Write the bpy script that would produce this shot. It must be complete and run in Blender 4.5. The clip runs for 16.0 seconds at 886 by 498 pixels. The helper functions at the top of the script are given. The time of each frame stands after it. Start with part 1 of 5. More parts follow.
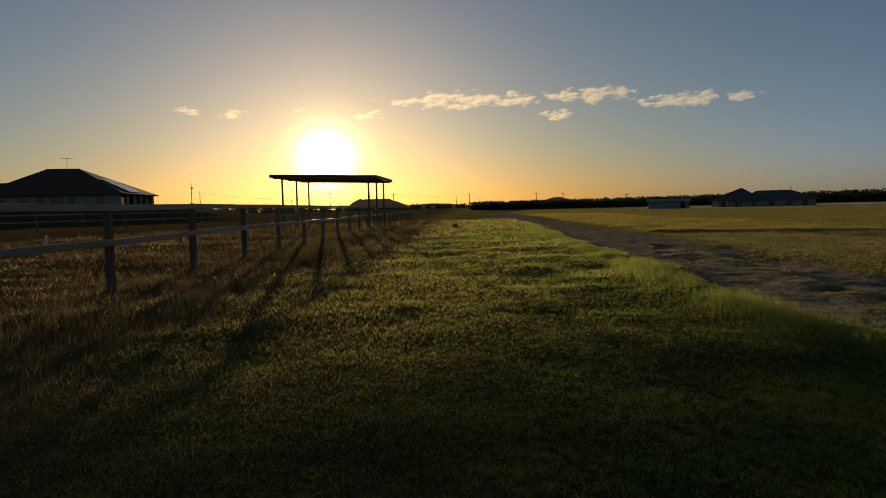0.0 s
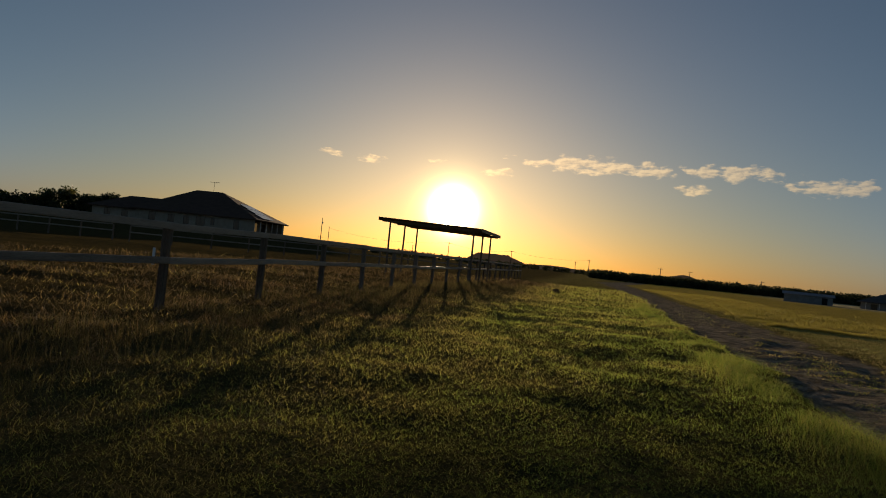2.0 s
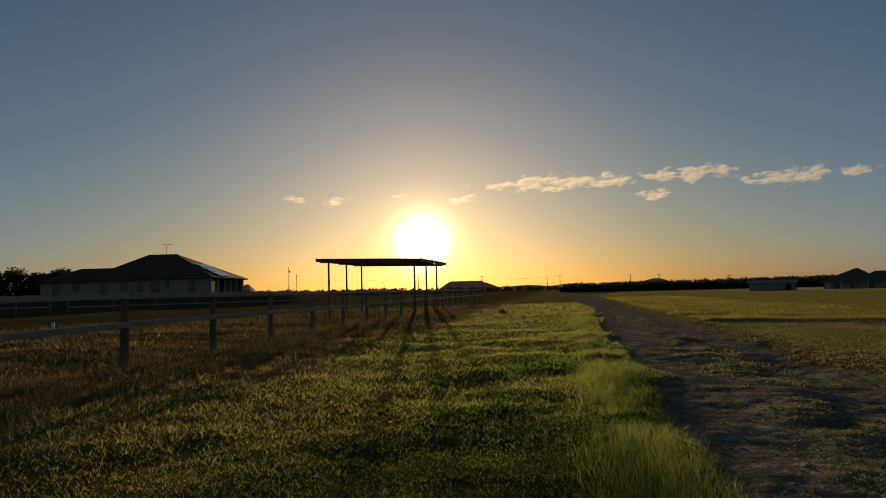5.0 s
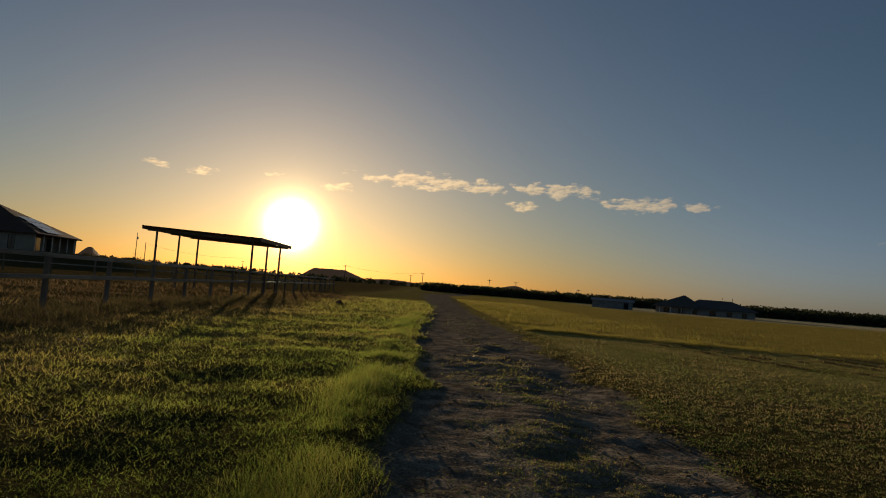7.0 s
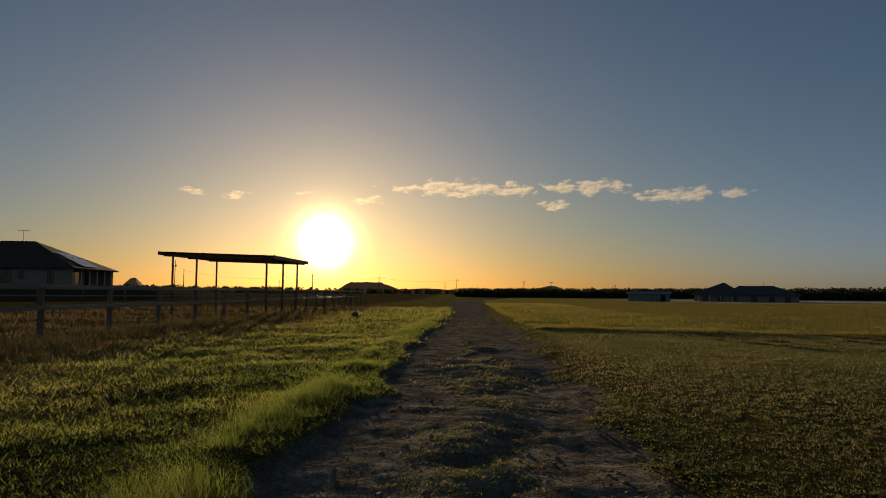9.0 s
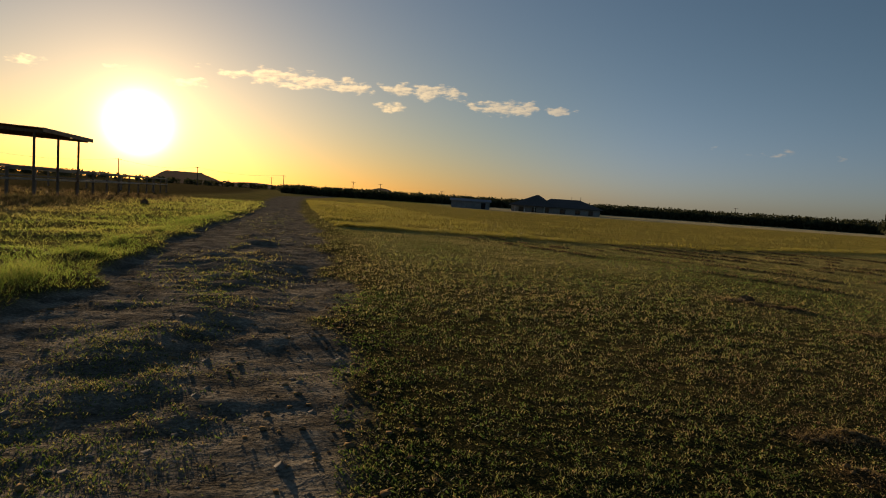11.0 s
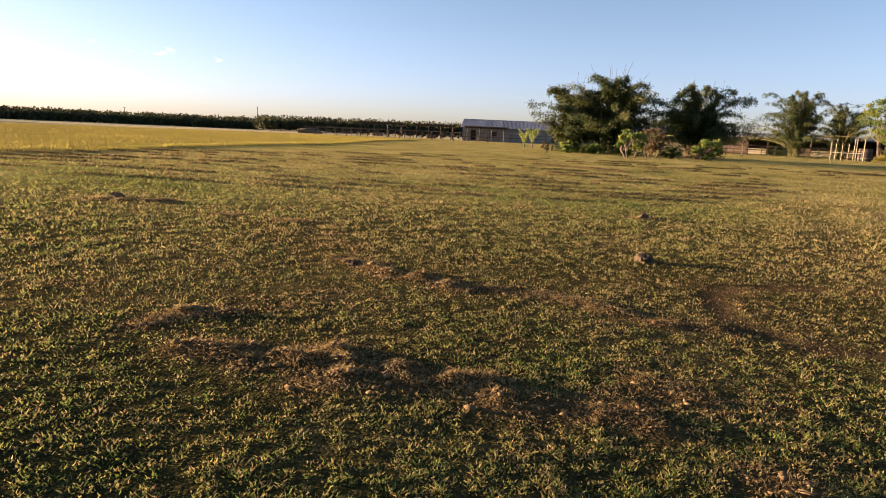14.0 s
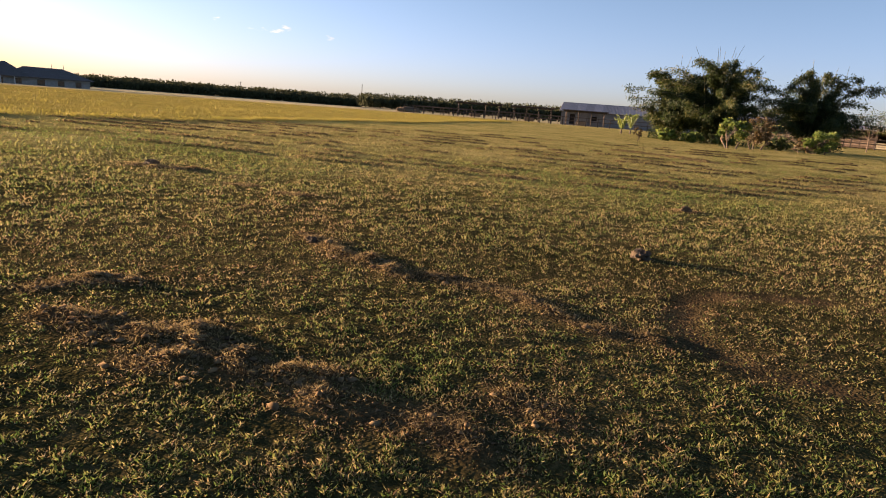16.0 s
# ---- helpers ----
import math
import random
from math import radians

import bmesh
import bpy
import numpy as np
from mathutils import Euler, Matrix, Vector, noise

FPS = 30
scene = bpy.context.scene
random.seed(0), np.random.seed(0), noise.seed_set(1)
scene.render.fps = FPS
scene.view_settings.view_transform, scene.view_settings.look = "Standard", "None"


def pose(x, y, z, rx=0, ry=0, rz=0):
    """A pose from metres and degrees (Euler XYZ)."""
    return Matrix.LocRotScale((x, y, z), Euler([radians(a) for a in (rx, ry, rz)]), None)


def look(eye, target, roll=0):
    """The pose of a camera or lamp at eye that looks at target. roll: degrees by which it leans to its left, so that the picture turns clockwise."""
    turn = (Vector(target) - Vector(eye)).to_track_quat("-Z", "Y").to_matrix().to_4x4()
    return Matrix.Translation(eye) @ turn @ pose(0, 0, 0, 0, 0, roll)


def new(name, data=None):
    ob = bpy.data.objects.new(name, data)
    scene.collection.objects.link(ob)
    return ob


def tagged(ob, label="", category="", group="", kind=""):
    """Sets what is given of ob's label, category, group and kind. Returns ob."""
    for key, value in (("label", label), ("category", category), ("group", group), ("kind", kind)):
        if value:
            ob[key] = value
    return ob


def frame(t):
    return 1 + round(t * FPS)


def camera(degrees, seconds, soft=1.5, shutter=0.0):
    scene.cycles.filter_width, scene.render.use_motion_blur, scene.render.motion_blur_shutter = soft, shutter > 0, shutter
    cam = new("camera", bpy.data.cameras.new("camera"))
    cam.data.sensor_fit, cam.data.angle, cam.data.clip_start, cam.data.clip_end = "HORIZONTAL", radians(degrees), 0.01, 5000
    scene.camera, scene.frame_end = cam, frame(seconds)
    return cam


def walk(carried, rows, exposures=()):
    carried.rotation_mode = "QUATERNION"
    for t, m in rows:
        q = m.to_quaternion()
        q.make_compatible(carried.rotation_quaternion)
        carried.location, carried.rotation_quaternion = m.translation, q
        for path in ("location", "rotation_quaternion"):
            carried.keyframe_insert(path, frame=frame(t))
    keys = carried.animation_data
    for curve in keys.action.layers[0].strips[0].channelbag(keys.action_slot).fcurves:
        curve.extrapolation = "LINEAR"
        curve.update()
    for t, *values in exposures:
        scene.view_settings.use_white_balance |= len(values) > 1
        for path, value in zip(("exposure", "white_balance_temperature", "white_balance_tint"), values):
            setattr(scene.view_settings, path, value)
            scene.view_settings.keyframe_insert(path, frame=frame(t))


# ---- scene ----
cam = camera(69.6, 16.0, soft=1.0)
PATH = [
    (0, (0.5, 2.699, 1.226), (0.145, 4.662, 1.094), -1.4),
    (0.5, (0.714, 2.903, 1.281), (0.323, 4.864, 1.254), 0.9),
    (1, (0.676, 3.304, 1.308), (0.156, 5.235, 1.291), 1.2),
    (1.5, (0.83, 3.654, 1.243), (0.378, 5.6, 1.334), -0.9),
    (2, (1.211, 3.873, 1.262), (0.498, 5.741, 1.291), 5.8),
    (2.5, (1.484, 3.781, 1.298), (0.92, 5.698, 1.387), 8.5),
    (3, (1.838, 3.878, 1.279), (1.432, 5.833, 1.402), 6.4),
    (5.5, (2.927, 5.66, 1.321), (2.277, 7.546, 1.457), -2.7),
    (6, (3.153, 5.928, 1.35), (2.735, 7.879, 1.489), 0.9),
    (6.5, (3.474, 6.386, 1.348), (2.874, 8.285, 1.527), -0.2),
    (7, (3.834, 6.61, 1.319), (3.597, 8.593, 1.439), 4.5),
    (7.5, (4.174, 6.812, 1.333), (4.062, 8.795, 1.57), 1.8),
    (8, (4.502, 6.921, 1.328), (4.13, 8.875, 1.532), 1.1),
    (10.5, (5.594, 7.937, 1.186), (5.436, 9.931, 1.157), 0.8),
    (11, (5.904, 8.232, 1.143), (6.096, 10.217, 0.989), 3.9),
    (11.5, (6.116, 8.364, 1.073), (7.06, 10.092, 0.723), 4.0),
    (12, (6.226, 8.46, 1.073), (7.46, 9.976, 0.647), 1.8),
    (12.5, (6.283, 8.441, 1.077), (7.895, 9.567, 0.711), 0.4),
    (13, (6.279, 8.423, 1.081), (8.022, 9.346, 0.748), 1.7),
    (13.5, (6.322, 8.411, 1.051), (8.114, 9.238, 0.727), 2.2),
    (14, (6.434, 8.301, 1.051), (8.072, 9.392, 0.695), 2.6),
    (14.5, (6.673, 8.091, 1.073), (8.136, 9.402, 0.7), 1.3),
    (15, (6.932, 7.995, 1.043), (8.524, 9.151, 0.68), 6.4),
    (15.5, (7.146, 7.853, 1.039), (8.741, 9.015, 0.712), 6.9),
    (16, (7.337, 7.677, 1.061), (8.784, 8.99, 0.633), 4.4),
]
walk(cam, [(t, look(eye, target, roll)) for t, eye, target, roll in PATH],
     exposures=[(0.0, 0.14, 6700, 16), (1.5, 0.02, 6700, 16), (7.5, -0.05, 6700, 16), (8.0, -0.15, 6700, 16), (10.5, 0.17, 6800, 16), (11.0, 0.42, 6800, 16), (11.5, 1.52, 6950, 21), (12.0, 2.08, 7000, 26), (12.5, 2.10, 6950, 30), (13.0, 2.24, 7100, 30), (13.5, 2.34, 7200, 30), (14.0, 2.47, 7000, 31), (14.5, 1.98, 7100, 31), (15.0, 2.20, 6850, 32), (15.5, 2.22, 6800, 32), (16.0, 2.27, 6700, 32)])

# ---- light ----
SUN_YAW, SUN_EL = 20.35, 4.4
sun_dir = Vector((-math.sin(radians(SUN_YAW)) * math.cos(radians(SUN_EL)), math.cos(radians(SUN_YAW)) * math.cos(radians(SUN_EL)), math.sin(radians(SUN_EL))))
sun = new("sun", bpy.data.lights.new("sun", "SUN"))
sun.data.energy, sun.data.angle, sun.data.color = 5.0, radians(0.55), (1.0, 0.76, 0.48)
sun.matrix_world = look(sun_dir * 200, (0, 0, 0))

# clouds: azimuth to the right of +y, elevation, half width, half height, in degrees, and thickness
CLOUDS = [(-8.0, 9.35, 6.0, 0.62, 0.2), (-3.4, 9.0, 1.8, 0.5, 0.2), (2.9, 9.3, 3.6, 0.62, 0.15), (10.5, 8.35, 3.1, 0.58, 0.25), (14.6, 8.3, 1.5, 0.34, 0.1),
          (0.1, 7.7, 1.4, 0.48, -0.1), (-31.5, 8.3, 1.1, 0.3, 0.0), (-28.2, 8.2, 1.5, 0.42, -0.3), (-16.3, 8.1, 2.0, 0.45, -0.3), (28.0, 5.6, 1.0, 0.5, -1.3), (32.6, 5.35, 2.8, 0.4, -0.95),
          (-22.0, 8.6, 1.0, 0.25, -0.6), (36.5, 5.1, 1.6, 0.3, -1.3)]


def link(nt, a, b):
    nt.links.new(a, b)


def calc(nt, op, a, b=None, c=None):
    n = nt.nodes.new("ShaderNodeMath")
    n.operation = op
    for i, v in enumerate((a, b, c)):
        if v is None:
            continue
        if isinstance(v, (int, float)):
            n.inputs[i].default_value = v
        else:
            nt.links.new(v, n.inputs[i])
    return n.outputs[0]


def build_world():
    w = bpy.data.worlds.new("sky")
    scene.world = w
    w.use_nodes = True
    nt = w.node_tree
    nt.nodes.clear()
    out = nt.nodes.new("ShaderNodeOutputWorld")
    bg = nt.nodes.new("ShaderNodeBackground")
    sky = nt.nodes.new("ShaderNodeTexSky")
    sky.sky_type = "NISHITA"
    sky.sun_disc = False
    sky.sun_elevation, sky.sun_rotation = radians(SUN_EL), radians(-SUN_YAW)
    sky.altitude, sky.air_density, sky.dust_density, sky.ozone_density = 10, 1.0, 0.6, 2.5
    tex = nt.nodes.new("ShaderNodeTexCoord")
    sep = nt.nodes.new("ShaderNodeSeparateXYZ")
    link(nt, tex.outputs["Generated"], sep.inputs[0])
    # the sun's aureole
    dot = nt.nodes.new("ShaderNodeVectorMath")
    dot.operation = "DOT_PRODUCT"
    link(nt, tex.outputs["Generated"], dot.inputs[0])
    dot.inputs[1].default_value = sun_dir
    away = calc(nt, "SUBTRACT", 1.0, dot.outputs["Value"])
    disc = calc(nt, "MULTIPLY", calc(nt, "EXPONENT", calc(nt, "MULTIPLY", away, -1 / 0.00026)), 200.0)
    ring = calc(nt, "MULTIPLY", calc(nt, "EXPONENT", calc(nt, "MULTIPLY", away, -1 / 0.0009)), 30.0)
    halo = calc(nt, "MULTIPLY", calc(nt, "EXPONENT", calc(nt, "MULTIPLY", away, -1 / 0.004)), 2.4)
    wide = calc(nt, "MULTIPLY", calc(nt, "EXPONENT", calc(nt, "MULTIPLY", away, -1 / 0.035)), 0.1)
    total = None
    for value, colour in ((disc, (1.0, 0.86, 0.55)), (ring, (1.0, 0.74, 0.30)), (halo, (1.0, 0.66, 0.22)), (wide, (1.0, 0.62, 0.25))):
        n = nt.nodes.new("ShaderNodeVectorMath")
        n.operation = "SCALE"
        n.inputs[0].default_value = colour
        link(nt, value, n.inputs["Scale"])
        if total is None:
            total = n.outputs[0]
        else:
            add = nt.nodes.new("ShaderNodeVectorMath")
            add.operation = "ADD"
            link(nt, total, add.inputs[0])
            link(nt, n.outputs[0], add.inputs[1])
            total = add.outputs[0]
    add = nt.nodes.new("ShaderNodeVectorMath")
    add.operation = "ADD"
    link(nt, sky.outputs[0], add.inputs[0])
    link(nt, total, add.inputs[1])
    # thick air dims the sky low down towards the sun
    thick_air = calc(nt, "MULTIPLY", calc(nt, "EXPONENT", calc(nt, "MULTIPLY", calc(nt, "MAXIMUM", sep.outputs[2], 0.0), -1 / 0.09)), calc(nt, "EXPONENT", calc(nt, "MULTIPLY", away, -1 / 0.2)))
    dimmed = nt.nodes.new("ShaderNodeVectorMath")
    dimmed.operation = "SCALE"
    link(nt, sky.outputs[0], dimmed.inputs[0])
    link(nt, calc(nt, "SUBTRACT", 1.0, calc(nt, "MULTIPLY", thick_air, 0.38)), dimmed.inputs["Scale"])
    link(nt, dimmed.outputs[0], add.inputs[0])
    # pale haze low down, away from the sun
    haze = nt.nodes.new("ShaderNodeMapRange")
    haze.interpolation_type = "SMOOTHSTEP"
    for k, v in (("From Min", 0.03), ("From Max", 0.3), ("To Min", 0.0), ("To Max", 1.0)):
        haze.inputs[k].default_value = v
    link(nt, away, haze.inputs["Value"])
    low = calc(nt, "EXPONENT", calc(nt, "MULTIPLY", calc(nt, "MAXIMUM", sep.outputs[2], 0.0), -1 / 0.07))
    hazy = nt.nodes.new("ShaderNodeMix")
    hazy.data_type = "RGBA"
    link(nt, calc(nt, "MULTIPLY", haze.outputs[0], low), hazy.inputs["Factor"])
    link(nt, add.outputs[0], hazy.inputs[6])
    pale = nt.nodes.new("ShaderNodeVectorMath")
    pale.operation = "MULTIPLY"
    link(nt, add.outputs[0], pale.inputs[0])
    pale.inputs[1].default_value = (0.84, 1.26, 3.1)
    link(nt, pale.outputs[0], hazy.inputs[7])
    clear = hazy.outputs[2]
    # small fair-weather clouds
    az = calc(nt, "MULTIPLY", calc(nt, "ARCTAN2", sep.outputs[0], sep.outputs[1]), 180 / math.pi)
    el = calc(nt, "MULTIPLY", calc(nt, "ARCSINE", sep.outputs[2]), 180 / math.pi)
    flat = nt.nodes.new("ShaderNodeCombineXYZ")
    link(nt, calc(nt, "MULTIPLY", az, 0.62), flat.inputs[0])
    link(nt, calc(nt, "MULTIPLY", el, 1.35), flat.inputs[1])
    puff = nt.nodes.new("ShaderNodeTexNoise")
    puff.inputs["Scale"].default_value, puff.inputs["Detail"].default_value, puff.inputs["Roughness"].default_value = 1.25, 6, 0.5
    link(nt, flat.outputs[0], puff.inputs["Vector"])
    ragged = calc(nt, "MULTIPLY", calc(nt, "SUBTRACT", puff.outputs["Fac"], 0.48), 6.0)
    best = None
    for a, e, hw, hh, thick in CLOUDS:
        dx = calc(nt, "POWER", calc(nt, "ABSOLUTE", calc(nt, "DIVIDE", calc(nt, "SUBTRACT", az, a), hw)), 2.0)
        dy = calc(nt, "POWER", calc(nt, "ABSOLUTE", calc(nt, "DIVIDE", calc(nt, "SUBTRACT", el, e), hh)), 2.0)
        v = calc(nt, "SUBTRACT", 0.95 + thick, calc(nt, "ADD", dx, dy))
        best = v if best is None else calc(nt, "MAXIMUM", best, v)
    body = calc(nt, "ADD", calc(nt, "MAXIMUM", best, -3.0), ragged)
    ramp = nt.nodes.new("ShaderNodeMapRange")
    ramp.interpolation_type = "SMOOTHSTEP"
    for k, v in (("From Min", -0.1), ("From Max", 1.2), ("To Min", 0.0), ("To Max", 0.95)):
        ramp.inputs[k].default_value = v
    link(nt, body, ramp.inputs["Value"])
    warm = nt.nodes.new("ShaderNodeVectorMath")
    warm.operation = "MULTIPLY_ADD"
    link(nt, clear, warm.inputs[0])
    warm.inputs[1].default_value = (0.9, 0.84, 0.84)
    lit = nt.nodes.new("ShaderNodeVectorMath")
    lit.operation = "SCALE"
    lit.inputs[0].default_value = (7.8, 5.4, 2.1)
    shifted = nt.nodes.new("ShaderNodeVectorMath")
    shifted.operation = "ADD"
    link(nt, flat.outputs[0], shifted.inputs[0])
    shifted.inputs[1].default_value = (-0.1, 0.14, 0.0)
    lee = nt.nodes.new("ShaderNodeTexNoise")
    lee.inputs["Scale"].default_value, lee.inputs["Detail"].default_value, lee.inputs["Roughness"].default_value = 1.25, 3, 0.5
    link(nt, shifted.outputs[0], lee.inputs["Vector"])
    core = nt.nodes.new("ShaderNodeMapRange")
    core.interpolation_type = "SMOOTHSTEP"
    for k, v in (("From Min", -0.16), ("From Max", 0.12), ("To Min", 0.5), ("To Max", 1.1)):
        core.inputs[k].default_value = v
    link(nt, calc(nt, "SUBTRACT", puff.outputs["Fac"], lee.outputs["Fac"]), core.inputs["Value"])
    link(nt, calc(nt, "MULTIPLY", core.outputs[0], calc(nt, "EXPONENT", calc(nt, "MULTIPLY", away, -1 / 0.3))), lit.inputs["Scale"])
    link(nt, lit.outputs[0], warm.inputs[2])
    mix = nt.nodes.new("ShaderNodeMix")
    mix.data_type = "RGBA"
    link(nt, ramp.outputs[0], mix.inputs["Factor"])
    link(nt, clear, mix.inputs[6])
    link(nt, warm.outputs[0], mix.inputs[7])
    link(nt, mix.outputs[2], bg.inputs["Color"])
    bg.inputs["Strength"].default_value = 0.07
    link(nt, bg.outputs[0], out.inputs["Surface"])


build_world()

# ---- materials ----


def material(name, lo, hi, scale=6.0, rough=0.8, metal=0.0, bump=0.3, bump_scale=None, fine=8.0, stretch=(1, 1, 1), vary=0.12, glow_through=0.0, spec=0.3):
    """Two-scale procedural surface: lo..hi over coarse noise, a fine grain over it, a little random shift by object."""
    m = bpy.data.materials.new(name)
    m.use_nodes = True
    nt = m.node_tree
    bsdf = nt.nodes["Principled BSDF"]
    tc = nt.nodes.new("ShaderNodeTexCoord")
    mp = nt.nodes.new("ShaderNodeMapping")
    mp.inputs["Scale"].default_value = stretch
    link(nt, tc.outputs["Object"], mp.inputs[0])
    a = nt.nodes.new("ShaderNodeTexNoise")
    a.inputs["Scale"].default_value, a.inputs["Detail"].default_value = scale, 5
    b = nt.nodes.new("ShaderNodeTexNoise")
    b.inputs["Scale"].default_value, b.inputs["Detail"].default_value = scale * fine, 4
    link(nt, mp.outputs[0], a.inputs["Vector"])
    link(nt, mp.outputs[0], b.inputs["Vector"])
    info = nt.nodes.new("ShaderNodeObjectInfo")
    f = calc(nt, "ADD", calc(nt, "MULTIPLY", a.outputs["Fac"], 0.65), calc(nt, "MULTIPLY", b.outputs["Fac"], 0.35))
    f = calc(nt, "ADD", f, calc(nt, "MULTIPLY", calc(nt, "SUBTRACT", info.outputs["Random"], 0.5), vary * 2))
    r = nt.nodes.new("ShaderNodeValToRGB")
    r.color_ramp.elements[0].position, r.color_ramp.elements[1].position = 0.32, 0.68
    r.color_ramp.elements[0].color, r.color_ramp.elements[1].color = (*lo, 1), (*hi, 1)
    link(nt, f, r.inputs[0])
    link(nt, r.outputs[0], bsdf.inputs["Base Color"])
    bsdf.inputs["Roughness"].default_value, bsdf.inputs["Metallic"].default_value = rough, metal
    bsdf.inputs["Specular IOR Level"].default_value = spec
    if bump:
        bp = nt.nodes.new("ShaderNodeBump")
        bp.inputs["Strength"].default_value, bp.inputs["Distance"].default_value = bump, 0.02
        link(nt, b.outputs["Fac"], bp.inputs["Height"])
        link(nt, bp.outputs[0], bsdf.inputs["Normal"])
    if glow_through:
        tr = nt.nodes.new("ShaderNodeBsdfTranslucent")
        link(nt, r.outputs[0], tr.inputs["Color"])
        mx = nt.nodes.new("ShaderNodeMixShader")
        mx.inputs[0].default_value = glow_through
        link(nt, bsdf.outputs[0], mx.inputs[1])
        link(nt, tr.outputs[0], mx.inputs[2])
        link(nt, mx.outputs[0], nt.nodes["Material Output"].inputs["Surface"])
    return m


def leaf_material(name, stops, glow_through=0.55, rough=0.55, spec=0.25, gain=2.0):
    """Leaves and blades: colour along the attribute 'tint', part of the light passes through."""
    m = bpy.data.materials.new(name)
    m.use_nodes = True
    nt = m.node_tree
    bsdf = nt.nodes["Principled BSDF"]
    at = nt.nodes.new("ShaderNodeAttribute")
    at.attribute_name = "tint"
    r = nt.nodes.new("ShaderNodeValToRGB")
    el = r.color_ramp.elements
    el[0].position, el[0].color = stops[0][0], (*stops[0][1], 1)
    el[1].position, el[1].color = stops[-1][0], (*stops[-1][1], 1)
    for p, c in stops[1:-1]:
        e = el.new(p)
        e.color = (*c, 1)
    link(nt, at.outputs["Fac"], r.inputs[0])
    link(nt, r.outputs[0], bsdf.inputs["Base Color"])
    bsdf.inputs["Roughness"].default_value, bsdf.inputs["Specular IOR Level"].default_value = rough, spec
    tr = nt.nodes.new("ShaderNodeBsdfTranslucent")
    bright = nt.nodes.new("ShaderNodeVectorMath")
    bright.operation = "SCALE"
    bright.inputs["Scale"].default_value = gain
    link(nt, r.outputs[0], bright.inputs[0])
    link(nt, bright.outputs[0], tr.inputs["Color"])
    mx = nt.nodes.new("ShaderNodeMixShader")
    mx.inputs[0].default_value = glow_through
    link(nt, bsdf.outputs[0], mx.inputs[1])
    link(nt, tr.outputs[0], mx.inputs[2])
    link(nt, mx.outputs[0], nt.nodes["Material Output"].inputs["Surface"])
    return m


GRASS = leaf_material("grass", [(0.0, (0.072, 0.118, 0.019)), (0.3, (0.122, 0.152, 0.028)), (0.5, (0.175, 0.165, 0.04)), (0.75, (0.14, 0.108, 0.042)), (1.0, (0.07, 0.045, 0.02))], 0.57, 0.6, 0.08, 2.15)
DRY = leaf_material("dry_grass", [(0.0, (0.05, 0.056, 0.018)), (0.5, (0.082, 0.072, 0.028)), (1.0, (0.12, 0.086, 0.042))], 0.38, 0.7, 0.1, 1.3)
PADDOCK = leaf_material("paddock_leaf", [(0.0, (0.034, 0.066, 0.014)), (0.3, (0.092, 0.138, 0.03)), (0.5, (0.185, 0.178, 0.055)), (0.75, (0.28, 0.212, 0.095)), (1.0, (0.15, 0.092, 0.05))], 0.38, 0.65, 0.06, 1.4)
STRAW = leaf_material("dead_straw", [(0.0, (0.06, 0.042, 0.022)), (0.5, (0.17, 0.128, 0.055)), (1.0, (0.33, 0.255, 0.11))], 0.4, 0.8, 0.1, 1.6)
MEADOW = leaf_material("meadow_grass", [(0.0, (0.10, 0.105, 0.02)), (0.5, (0.19, 0.165, 0.034)), (1.0, (0.26, 0.2, 0.055))], 0.5, 0.65, 0.12, 1.35)
# bamboo's lowest stop is near black: shade inside the clumps, put into leaf colour
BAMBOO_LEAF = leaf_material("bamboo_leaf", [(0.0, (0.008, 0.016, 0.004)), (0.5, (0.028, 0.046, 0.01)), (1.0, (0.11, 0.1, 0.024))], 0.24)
TREE_LEAF = leaf_material("tree_leaf", [(0.0, (0.014, 0.022, 0.007)), (0.5, (0.034, 0.044, 0.012)), (1.0, (0.095, 0.085, 0.024))], 0.25)
SHRUB_LEAF = leaf_material("shrub_leaf", [(0.0, (0.05, 0.085, 0.015)), (0.5, (0.10, 0.14, 0.03)), (1.0, (0.2, 0.195, 0.046))], 0.4)
RED_LEAF = leaf_material("dark_leaf", [(0.0, (0.03, 0.03, 0.015)), (0.5, (0.07, 0.05, 0.02)), (1.0, (0.14, 0.09, 0.03))], 0.3)
FAR_LEAF = leaf_material("far_leaf", [(0.0, (0.028, 0.034, 0.017)), (0.5, (0.052, 0.057, 0.028)), (1.0, (0.085, 0.083, 0.04))], 0.12, 0.8, 0.03)
YELLOW_LEAF = leaf_material("yellow_flower_leaf", [(0.0, (0.08, 0.09, 0.02)), (0.6, (0.24, 0.19, 0.03)), (1.0, (0.42, 0.3, 0.05))], 0.3)
BARK = material("bark", (0.07, 0.05, 0.035), (0.2, 0.15, 0.1), 5, 0.9, bump=0.6, stretch=(1, 1, 0.2))
CULM = material("bamboo_culm", (0.09, 0.09, 0.03), (0.22, 0.19, 0.08), 4, 0.6, stretch=(1, 1, 0.3))
TIMBER = material("weathered_timber", (0.09, 0.062, 0.04), (0.24, 0.18, 0.125), 3, 0.75, bump=0.5, stretch=(4, 4, 0.6))
RAIL = material("grey_timber_rail", (0.15, 0.115, 0.08), (0.32, 0.26, 0.19), 3, 0.55, bump=0.4, stretch=(4, 0.5, 4), spec=0.5)
STEEL = material("galvanised_steel", (0.28, 0.28, 0.28), (0.5, 0.5, 0.5), 3, 0.45, 0.7, bump=0.1)
